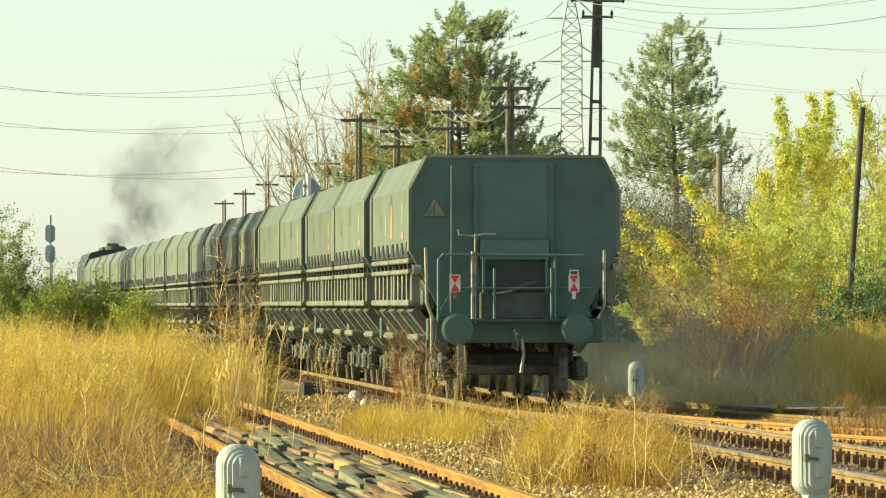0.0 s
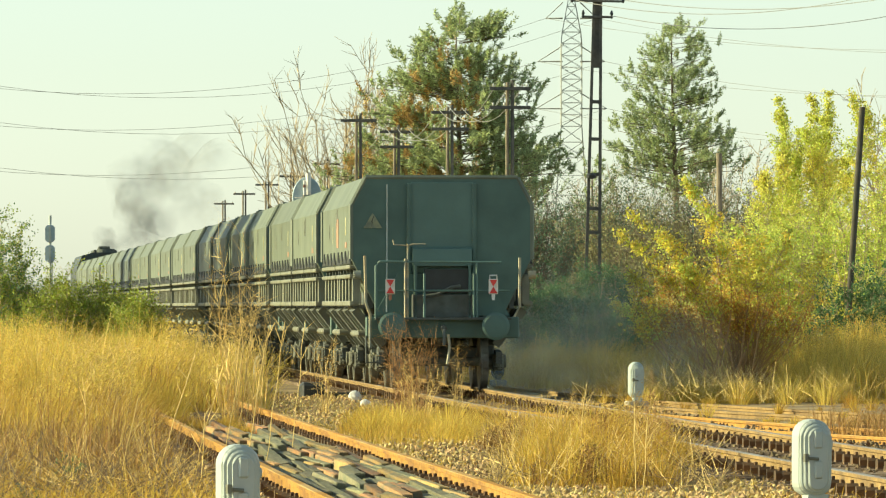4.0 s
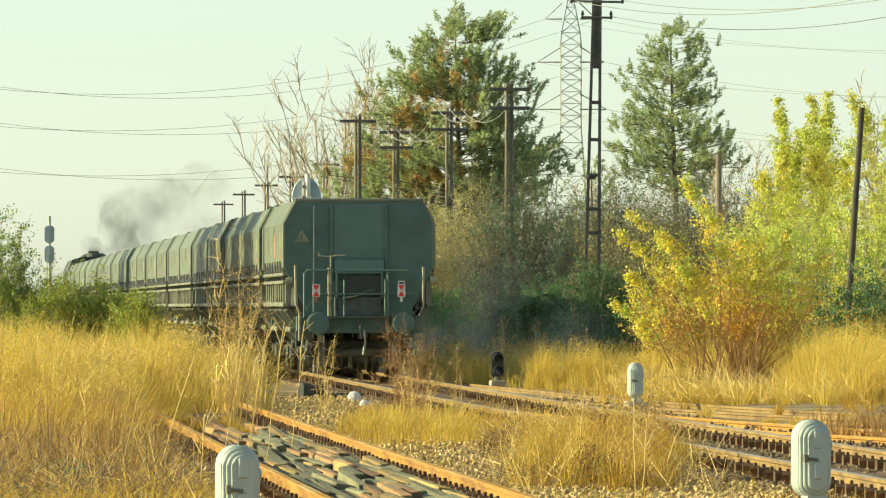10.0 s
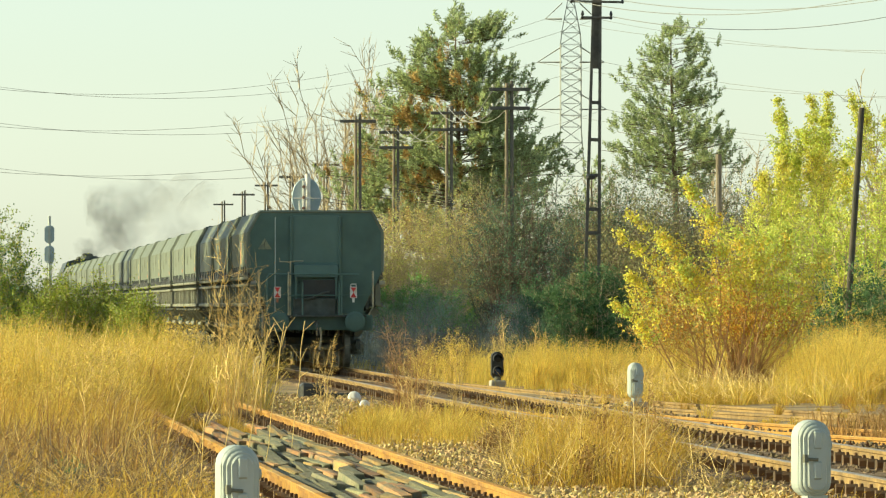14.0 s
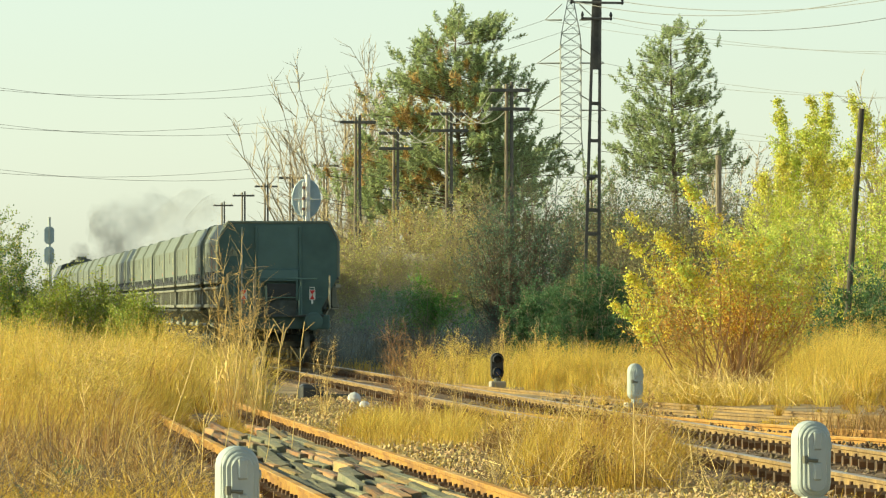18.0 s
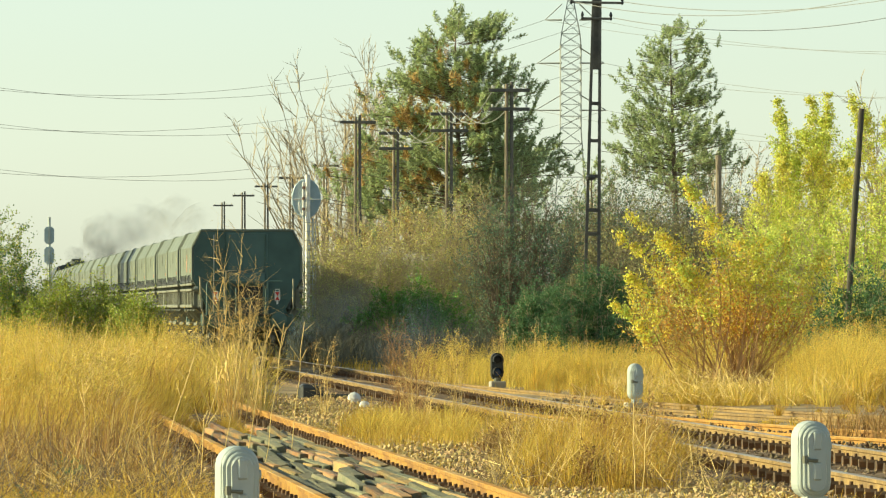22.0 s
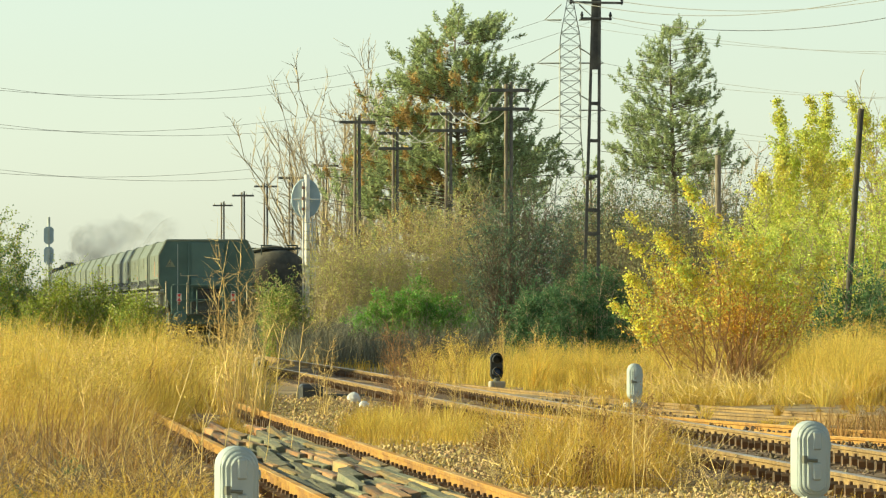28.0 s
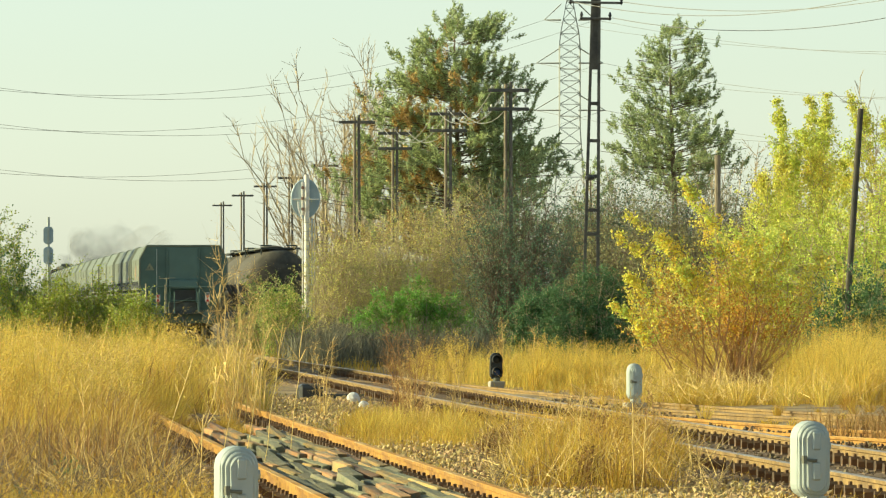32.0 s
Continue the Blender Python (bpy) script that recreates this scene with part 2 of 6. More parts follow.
def tube(bm, pts, r, n=6):
    """One bent round bar through the points."""
    pts = [Vector(p) for p in pts]
    rings = []
    for i, p in enumerate(pts):
        d = (pts[min(i + 1, len(pts) - 1)] - pts[max(i - 1, 0)]).normalized()
        u = d.cross(Vector((0.31, 0.17, 0.93))).normalized()
        v = d.cross(u)
        rings.append([bm.verts.new(p + (u * math.cos(2 * math.pi * k / n) + v * math.sin(2 * math.pi * k / n)) * r) for k in range(n)])
    for ra, rb in zip(rings, rings[1:]):
        for k in range(n):
            bm.faces.new((ra[k], ra[(k + 1) % n], rb[(k + 1) % n], rb[k]))
    bm.faces.new(rings[0][::-1])
    bm.faces.new(rings[-1])


def prism(bm, outline, y0, y1, m=None):
    """A solid with an outline in x, z, drawn out along y."""
    a = [bm.verts.new((x, y0, z)) for x, z in outline]
    b = [bm.verts.new((x, y1, z)) for x, z in outline]
    k = len(a)
    bm.faces.new(a)
    bm.faces.new(b[::-1])
    for i in range(k):
        bm.faces.new((a[i], b[i], b[(i + 1) % k], a[(i + 1) % k]))
    if m is not None:
        bmesh.ops.transform(bm, matrix=m, verts=a + b)


def lathe(bm, profile, n=16, m=None):
    """A turned solid about z from (radius, height) pairs."""
    rings = [[bm.verts.new((r * math.cos(2 * math.pi * i / n), r * math.sin(2 * math.pi * i / n), z)) for i in range(n)] for r, z in profile]
    for ra, rb in zip(rings, rings[1:]):
        for i in range(n):
            bm.faces.new((ra[i], ra[(i + 1) % n], rb[(i + 1) % n], rb[i]))
    bm.faces.new(rings[0][::-1])
    bm.faces.new(rings[-1])
    if m is not None:
        bmesh.ops.transform(bm, matrix=m, verts=[v for r in rings for v in r])


rng = np.random.default_rng(7)


def quick_mesh(name, verts, size, mat, parent=None, label=""):
    """A mesh of loose faces; verts: (faces * size, 3)."""
    verts = np.ascontiguousarray(verts, dtype=np.float32).reshape(-1, 3)
    k = len(verts) // size
    me = bpy.data.meshes.new(name)
    me.vertices.add(len(verts))
    me.vertices.foreach_set("co", verts.ravel())
    me.loops.add(len(verts))
    me.loops.foreach_set("vertex_index", np.arange(len(verts), dtype=np.int32))
    me.polygons.add(k)
    me.polygons.foreach_set("loop_start", np.arange(0, len(verts), size, dtype=np.int32))
    me.update(calc_edges=True)
    me.validate()
    me.materials.append(M[mat])
    ob = new(name, me)
    if parent:
        ob.parent = parent
        ob["kind"] = "stuff"
    if label:
        ob["label"] = label
    return ob


def blades(base, height, width, lean):
    """Grass blades: bent strips of two faces, as quads. base (n,3); height, width (n,), lean (n,2)."""
    n = len(base)
    ang = rng.uniform(0, math.pi, n)
    side = np.stack([np.cos(ang), np.sin(ang), np.zeros(n)], 1) * width[:, None] / 2
    bend = rng.uniform(0.1, 0.6, (n, 1))
    up = rng.uniform(0.55, 1.0, (n, 1))
    mid = base + np.concatenate([lean * bend, np.ones((n, 1)) * 0.58], 1) * height[:, None]
    tip = base + np.concatenate([lean, up], 1) * height[:, None]
    q1 = np.stack([base - side, base + side, mid + side * 0.8, mid - side * 0.8], 1)
    q2 = np.stack([mid - side * 0.8, mid + side * 0.8, tip + side * 0.15, tip - side * 0.15], 1)
    k = n // 4
    heads = leaves(np.repeat(tip[:k], 2, 0) + rng.normal(0, 0.02, (2 * k, 3)) * height[:k].repeat(2)[:, None], rng.uniform(1.5, 4.0, 2 * k) * width[:k].repeat(2), 0.5)
    return np.concatenate([q1, q2, heads], 0)


def leaves(centre, size, flat=0.6):
    """Leaf-shaped quads about the centres, turned at random."""
    n = len(centre)
    a = rng.normal(size=(n, 3))
    a /= np.linalg.norm(a, axis=1)[:, None]
    b = np.cross(a, rng.normal(size=(n, 3)))
    b /= np.linalg.norm(b, axis=1)[:, None]
    s = size[:, None] / 2
    return np.stack([centre - a * s, centre + b * s * flat, centre + a * s, centre - b * s * flat], 1)


def spikes(a, b, r):
    """Thin twigs that run to a point, three triangles each."""
    a, b = np.asarray(a, float), np.asarray(b, float)
    d = b - a
    u = np.cross(d, np.array([0.31, 0.17, 0.93]))
    u /= np.linalg.norm(u, axis=1)[:, None] + 1e-9
    v = np.cross(d, u)
    v /= np.linalg.norm(v, axis=1)[:, None] + 1e-9
    r = np.asarray(r)[:, None]
    p = [a + (u * math.cos(2.094 * i) + v * math.sin(2.094 * i)) * r for i in range(3)]
    return np.concatenate([np.stack([p[i], p[(i + 1) % 3], b], 1) for i in range(3)], 0)


def sticks(a, b, ra, rb):
    """Three-sided tapering twigs from a to b, as quads."""
    a, b = np.asarray(a, float), np.asarray(b, float)
    d = b - a
    d /= np.linalg.norm(d, axis=1)[:, None] + 1e-9
    u = np.cross(d, np.array([0.31, 0.17, 0.93]))
    u /= np.linalg.norm(u, axis=1)[:, None] + 1e-9
    v = np.cross(d, u)
    ra, rb = np.asarray(ra)[:, None], np.asarray(rb)[:, None]
    out = []
    for i in range(3):
        c0, s0, c1, s1 = math.cos(2.094 * i), math.sin(2.094 * i), math.cos(2.094 * (i + 1)), math.sin(2.094 * (i + 1))
        o0, o1 = u * c0 + v * s0, u * c1 + v * s1
        out.append(np.stack([a + o0 * ra, a + o1 * ra, b + o1 * rb, b + o0 * rb], 1))
    return np.concatenate(out, 0)


# ---- the setting: ground, tracks ----
SLOPE = -0.075                         # the tracks bear away to the left


def line_x(y, offset=0.0):
    """The middle of the train's straight track, and lines beside it."""
    bow = np.interp(y, (99, 125, 150, 185, 215, 250, 340, 420, 520), (0.0, 0.14, 0.25, 0.31, 0.33, 0.29, 0.0, 0.25, 0.9))
    return 1.03 + SLOPE * (y - 99.5) + bow + offset


def heading(y, length=9.0):
    """Degrees by which a vehicle on the main track turns from straight ahead."""
    return math.degrees(math.atan2(line_x(y) - line_x(y + length), length))


GROUND = -0.22


def ground_sheet():
    bm = bmesh.new()
    xs = [-3000, -400, -80] + [-30 + 1.5 * i for i in range(41)] + [80, 400, 3000]
    ys = [-400, 0, 20] + [30 + 1.5 * i for i in range(160)] + [300, 400, 700, 1500, 4500]
    rows = []
    for y in ys:
        row = []
        for x in xs:
            near = -30 <= x <= 30 and 30 <= y <= 270
            row.append(bm.verts.new((x, y, GROUND - 0.03 + (0.05 * noise.noise((x * 0.4, y * 0.25, 0)) if near else 0))))
        rows.append(row)
    for a, b in zip(rows, rows[1:]):
        for i in range(len(xs) - 1):
            bm.faces.new((a[i], a[i + 1], b[i + 1], b[i]))
    ob = link("ground", bm, "earth", smooth=True)
    tagged(ob, "dry brown earth with straw and gravel between the tracks", "ground", kind="structure")


ground_sheet()

RAIL = ((-0.07, -0.155), (0.07, -0.155), (0.07, -0.142), (0.012, -0.125), (0.010, -0.045), (0.034, -0.035), (0.034, -0.006), (-0.034, -0.006), (-0.034, -0.035), (-0.010, -0.045), (-0.012, -0.125), (-0.07, -0.142))


def rail_mesh(name, pts, mat, parent, section=RAIL):
    """A rail drawn along points (x, y)."""
    bm = bmesh.new()
    rings = []
    for i, p in enumerate(pts):
        a, b = pts[max(i - 1, 0)], pts[min(i + 1, len(pts) - 1)]
        d = Vector((b[0] - a[0], b[1] - a[1])).normalized()
        rings.append([bm.verts.new((p[0] + d.y * u, p[1] - d.x * u, w)) for u, w in section])
    k = len(section)
    for ra, rb in zip(rings, rings[1:]):
        for i in range(k):
            bm.faces.new((ra[i], ra[(i + 1) % k], rb[(i + 1) % k], rb[i]))
    bm.faces.new(rings[0])
    bm.faces.new(rings[-1][::-1])
    return link(name, bm, mat, parent)


HEAD = ((-0.034, -0.0055), (0.034, -0.0055), (0.031, 0.0), (-0.031, 0.0))


def sleeper_data():
    bm = bmesh.new()
    box(bm, -1.25, 1.25, -0.13, 0.13, -0.36, -0.175, 0.015)
    for x in (-0.755, 0.755):
        box(bm, x - 0.16, x + 0.16, -0.08, 0.08, -0.178, -0.157)
    me = bpy.data.meshes.new("sleeper")
    bm.to_mesh(me)
    bm.free()
    me.materials.append(M["sleeper"])
    bm = bmesh.new()
    for x in (-0.11, 0.11):
        prism(bm, ((-0.055, -0.165), (0.055, -0.165), (0.055, -0.10), (0.035, -0.075), (-0.035, -0.075), (-0.055, -0.10)), x - 0.05, x + 0.05, pose(0, 0, 0, 0, 0, -90))
        rod(bm, (x, 0, -0.10), (x, 0, -0.045), 0.022, 0.016, n=6)
    clip = bpy.data.meshes.new("clip")
    bm.to_mesh(clip)
    bm.free()
    clip.materials.append(M["clip"])
    return me, clip


SLEEPER, CLIP = sleeper_data()


def centre_line(pts, step):
    """Points and headings at even steps along a polyline with rounded bends."""
    out = []
    fine = []
    for i in range(len(pts) - 1):
        p0, p1, p2, p3 = pts[max(i - 1, 0)], pts[i], pts[i + 1], pts[min(i + 2, len(pts) - 1)]
        for k in range(40):
            t = k / 40
            fine.append(tuple(0.5 * (2 * b + (c - a) * t + (2 * a - 5 * b + 4 * c - d) * t * t + (3 * b - a - 3 * c + d) * t ** 3) for a, b, c, d in zip(p0, p1, p2, p3)))
    fine.append(pts[-1])
    acc, want = 0.0, 0.0
    for a, b in zip(fine, fine[1:]):
        seg = math.dist(a, b)
        while want <= acc + seg:
            f = (want - acc) / seg
            out.append((a[0] + (b[0] - a[0]) * f, a[1] + (b[1] - a[1]) * f, math.atan2(b[1] - a[1], b[0] - a[0])))
            want += step
        acc += seg
    return out


def track(label, pts, head, side, sleepers_to, step=0.6, sunk=0.0):
    th = thing("railway_track", label, "track", pose(0, 0, -sunk), kind="structure", group="railway tracks")
    cl = centre_line(pts, 2.0)
    for off in (-0.755, 0.755):
        line = [(x + math.sin(h) * off, y - math.cos(h) * off) for x, y, h in cl]
        r = rail_mesh("rail", line, side, th)
        rail_mesh("rail_head", line, head, r, HEAD)
    for x, y, h in centre_line(pts, step):
        if y > sleepers_to or y < 38:
            continue
        s = new("sleeper", SLEEPER)
        s.parent, s.matrix_basis = th, pose(x, y, random.uniform(-0.012, 0.004), 0, 0, math.degrees(h) - 90 + random.uniform(-1, 1))
        for off in (-0.755, 0.755):
            c = new("clip", CLIP)
            c.parent, c.matrix_basis = s, pose(off, 0, random.uniform(-0.004, 0.006), 0, 0, random.uniform(-6, 6))
    return th


MAIN = [(line_x(y), y) for y in (8, 60, 99, 125, 150, 185, 215, 250, 340, 420, 520)]
NEAR = [(line_x(y, -4.84), y) for y in (8, 60, 120, 250, 520)]
track("rusty main railway track with worn shiny rail heads on wooden sleepers", MAIN, "rail_top", "rust_far", 165)
track("rusty side track with weeds beside it", NEAR, "rust_top", "rust", 100)
track("rusty diverging track of a turnout", [(line_x(118, 0.12), 118), (1.65, 100), (3.75, 87), (7.4, 73), (12.5, 56)], "rust_top", "rust", 86, sunk=0.115)
track("overgrown rusty track beside the grass bank", [(line_x(165, 0.6), 165), (0.9, 128), (3.1, 111), (6.0, 97), (10.5, 80)], "rust_far", "rust_far", 0, sunk=0.17)


def rocks(label, n, place, r0, r1, mat="ballast"):
    """Angular stones, joined: a squashed octahedron each."""
    c = np.array([place() for _ in range(n)])
    r = rng.uniform(r0, r1, n)
    ax = rng.normal(size=(n, 3))
    ax /= np.linalg.norm(ax, axis=1)[:, None]
    bx = np.cross(ax, rng.normal(size=(n, 3)))
    bx /= np.linalg.norm(bx, axis=1)[:, None]
    cx = np.cross(ax, bx)
    sc = rng.uniform(0.6, 1.1, (n, 3)) * r[:, None]
    p = [c + ax * sc[:, :1], c - ax * sc[:, :1], c + bx * sc[:, 1:2], c - bx * sc[:, 1:2], c + cx * sc[:, 2:], c - cx * sc[:, 2:]]
    verts = np.stack(p, 1).reshape(-1, 3)
    tri = np.array([(0, 2, 4), (2, 1, 4), (1, 3, 4), (3, 0, 4), (2, 0, 5), (1, 2, 5), (3, 1, 5), (0, 3, 5)])
    idx = (np.arange(n)[:, None, None] * 6 + tri[None]).reshape(-1, 3)
    me = bpy.data.meshes.new("ballast_stones")
    me.from_pydata(verts.tolist(), [], idx.tolist())
    me.materials.append(M[mat])
    tagged(new("ballast_stones", me), label, "gravel", kind="stuff")


def in_lane(off0, off1, y0, y1, z=GROUND):
    def f():
        u = random.random()
        y = 1 / (1 / y0 + (1 / y1 - 1 / y0) * u)
        return (line_x(y, random.uniform(off0, off1)), y, z + random.uniform(-0.02, 0.05))
    return f


rocks("loose grey and tan ballast stones between the tracks", 22000, in_lane(-4.2, -1.1, 45, 125), 0.013, 0.04)
# Stones darkened in colour to stand for the shade between the rails.
rocks("ballast stones in the main track, coloured dark for the shade there", 12000, in_lane(-1.1, 2.6, 45, 118), 0.016, 0.045, "shade_ballast")
rocks("dusty ballast stones along the side track", 5000, in_lane(-6.4, -4.2, 45, 110), 0.02, 0.045)


# ---- the train ----
def wheelset(parent, y, turning):
    w = thing("wheelset", "", "")
    w.parent, w.location = parent, (0, y, 0.46)
    bm = bmesh.new()
    rod(bm, (-1.0, 0, 0), (1.0, 0, 0), 0.085, n=10)
    part("axle", bm, "grime", w)
    for x in (-0.75, 0.75):
        bm = bmesh.new()
        lathe(bm, ((0.44, -0.075), (0.49, -0.07), (0.49, -0.045), (0.46, -0.04), (0.455, 0.065), (0.38, 0.065), (0.36, 0.02), (0.16, 0.02), (0.14, 0.09), (0.02, 0.09)), 24,
              pose(x, 0, 0, 0, 90 if x > 0 else -90, 0))
        for k in range(4):
            a = k * math.pi / 2
            box(bm, -0.02, 0.02, 0.17, 0.36, -0.03, 0.03, m=pose(x + (0.05 if x > 0 else -0.05), 0, 0) @ pose(0, 0, 0, math.degrees(a)))
        part("wheel", bm, "wheel_steel", w)
    turning.append(w)
    return w


def bogie(parent, y, turning):
    b = thing("bogie", "", "")
    b.parent, b.location = parent, (0, y, 0)
    for x in (-1.0, 1.0):
        bm = bmesh.new()
        prism(bm, ((-1.25, 0.42), (1.25, 0.42), (1.25, 0.62), (0.75, 0.66), (0.45, 0.40), (-0.45, 0.40), (-0.75, 0.66), (-1.25, 0.62)), -0.05, 0.05, pose(x, 0, 0, 0, 0, 90))
        part("side_frame", bm, "soot", b)
        for yy in (-0.9, 0.9):
            bm = bmesh.new()
            box(bm, x - 0.1, x + 0.1, yy - 0.15, yy + 0.15, 0.3, 0.58, 0.03)
            rod(bm, (x, yy, 0.46), (x + (0.14 if x > 0 else -0.14), yy, 0.46), 0.11, n=12)
            part("axle_box", bm, "grime", b)
            for dy in (-0.27, 0.27):
                bm = bmesh.new()
                for k in range(4):
                    lathe(bm, ((0.06, -0.015), (0.09, 0), (0.06, 0.015)), 8, pose(x, yy + dy, 0.37 + k * 0.06))
                rod(bm, (x, yy + dy, 0.33), (x, yy + dy, 0.6), 0.045, n=6)
                part("coil_spring", bm, "grime", b)
    bm = bmesh.new()
    box(bm, -1.0, 1.0, -0.22, 0.22, 0.5, 0.72, 0.03)
    part("bolster", bm, "soot", b)
    for yy in (-0.9, 0.9):
        wheelset(parent, y + yy, turning)


BODY_L = 9.3
SECTION = ((-1.53, 2.2), (-1.53, 3.12), (-1.29, 3.58), (1.29, 3.58), (1.53, 3.12), (1.53, 2.2), (1.05, 1.25), (-1.05, 1.25))


def hopper_wagon(paint, rear=False):
    """A covered coal hopper; its tail end at y = 0, rails at z = 0."""
    w = thing("hopper_wagon", "grey-green covered hopper wagon with discharge doors along its side", "wagon", group="wagons of the coal train")
    y0, y1 = 0.55, 0.55 + BODY_L
    bm = bmesh.new()
    prism(bm, SECTION, y0, y1)
    body = part("body", bm, paint, w)
    # stiff rims round both ends, ribs of the roof
    for i, yy in enumerate((y0 - 0.015, y1 - 0.045)):
        bm = bmesh.new()
        ring = SECTION[0:6]
        for a, b in zip(ring, ring[1:]):
            rod(bm, (a[0], yy + 0.03, a[1]), (b[0], yy + 0.03, b[1]), 0.045, n=6)
        part("end_rim", bm, paint, body)
    # dark end plates, panels, lower hopper end
    for i, (yy, s) in enumerate(((y0, -1), (y1, 1))):
        bm = bmesh.new()
        prism(bm, tuple((x * 0.985, z * 0.995) for x, z in SECTION), min(yy, yy + s * 0.012), max(yy, yy + s * 0.012))
        end = part("end_wall", bm, "paint_rear", w)
        bm = bmesh.new()
        box(bm, -0.53, 0.53, min(yy + s * 0.016, yy + s * 0.034), max(yy + s * 0.016, yy + s * 0.034), 1.95, 3.5, 0.008)
        part("end_panel", bm, "paint_panel", end)
        for x in (-0.56, 0.55):
            bm = bmesh.new()
            box(bm, x - 0.035, x + 0.035, min(yy + s * 0.016, yy + s * 0.075), max(yy + s * 0.016, yy + s * 0.075), 1.25, 3.48, 0.01)
            part("end_post", bm, "paint_rear", end)
    # funnels and flaps
    for s in (-1, 1):
        for k in range(2):
            ya, yb = y0 + 0.15 + k * (BODY_L / 2), y0 + BODY_L / 2 - 0.15 + k * (BODY_L / 2)
            door = thing("side_door", "", "")
            door.parent = w
            bm = bmesh.new()
            box(bm, min(s * 1.16, s * 1.24), max(s * 1.16, s * 1.24), ya, yb, 1.36, 2.2)
            part("door_plate", bm, "soot", door)
            for z0, z1 in ((2.03, 2.10), (1.87, 1.94), (1.40, 1.49)):
                bm = bmesh.new()
                box(bm, min(s * 1.40, s * 1.56), max(s * 1.40, s * 1.56), ya, yb, z0, z1, 0.015)
                part("door_beam", bm, "door_steel", door)
            n = 4
            for i in range(n + 1):
                yy = ya + 0.15 + (yb - ya - 0.3) * i / n
                bm = bmesh.new()
                box(bm, min(s * 1.38, s * 1.50), max(s * 1.38, s * 1.50), yy - (0.2 if i in (0, n) else 0.14), yy + 0.14, 1.44, 1.9)
                part("door_stud", bm, "door_steel", door)
                bm = bmesh.new()
                box(bm, min(s * 1.3, s * 1.48), max(s * 1.3, s * 1.48), yy - 0.05, yy + 0.05, 1.92, 2.2)
                part("door_stud", bm, "soot", door)
            for i in range(4):
                yy = ya + 0.5 + (yb - ya - 1.0) * i / 3
                bm = bmesh.new()
                prism(bm, ((-0.5, 2.12), (0.5, 2.12), (-0.1, 2.34)), -0.014, 0.014, pose(s * 1.54, yy, 0, 0, 0, 90))
                part("gusset", bm, "black", door)
        for k in range(4):
            yy = y0 + 1.3 + k * (BODY_L - 2.6) / 3
            bm = bmesh.new()
            m = pose(s * 1.22, yy, 1.06, 0, s * 38, 0)
            box(bm, -0.03, 0.03, -0.75, 0.75, -0.4, 0.36, 0.01, m)
            part("chute", bm, "soot", w)
            for d in (-0.72, 0.72):
                bm = bmesh.new()
                box(bm, -0.07, 0.07, d - 0.05, d + 0.05, -0.42, 0.36, 0.0, m)
                part("chute_edge", bm, "door_steel", w)
        for k in range(2):
            yy = y0 + 0.7 + k * (BODY_L - 3.4)
            bm = bmesh.new()
            box(bm, min(s * 1.08, s * 1.4), max(s * 1.08, s * 1.4), yy, yy + 2.0, 0.88, 0.98, 0.03)
            part("door_lever_box", bm, "door_steel", w)
    # underframe
    for x in (-0.95, 0.95):
        bm = bmesh.new()
        box(bm, x - 0.07, x + 0.07, 0.35, y1, 0.92, 1.2, 0.015)
        part("sole_bar", bm, "soot", w)
    for yy in (0.3, y1 - 0.16):
        bm = bmesh.new()
        box(bm, -1.3, 1.3, yy, yy + 0.15, 0.86, 1.22, 0.02)
        part("headstock", bm, "paint_rear", w)
        bm = bmesh.new()
        prism(bm, ((-1.15, 1.24), (1.15, 1.24), (0.75, 1.95), (-0.75, 1.95)), yy + 0.16, yy + 0.26)
        part("hopper_end", bm, "paint_rear", w)
    for i, (yy, s) in enumerate(((0.3, -1), (y1 - 0.05, 1))):
        if i == 1 and not rear:
            continue
        for x in (-0.875, 0.875):
            b = thing("buffer", "", "")
            b.parent = w
            bm = bmesh.new()
            rod(bm, (x, yy, 1.06), (x, yy + s * 0.34, 1.06), 0.12, 0.10, n=14)
            part("buffer_housing", bm, "soot", b)
            bm = bmesh.new()
            lathe(bm, ((0.05, -0.06), (0.2, -0.05), (0.235, -0.02), (0.235, 0.0), (0.19, 0.022), (0.1, 0.035), (0.01, 0.04)), 24, pose(x, yy + s * 0.36, 1.06, 90 if s < 0 else -90))
            part("buffer_head", bm, "paint_rear", b)
    # worn lettering, now only bars of paint
    for yy, zz, ww, hh, mat in ((2.2, 2.62, 0.16, 0.30, "yellow_mark"), (2.0, 2.40, 0.5, 0.10, "red_fade"), (4.9, 2.75, 0.12, 0.34, "side_bar"), (5.3, 2.75, 0.10, 0.30, "side_bar"), (7.6, 2.6, 0.14, 0.26, "side_bar")):
        bm = bmesh.new()
        box(bm, -1.536, -1.529, yy, yy + ww, zz, zz + hh)
        part("side_mark", bm, mat, w)
    turning = []
    for yy in (2.1, y1 - 1.55):
        bogie(w, yy, turning)
    return w, turning


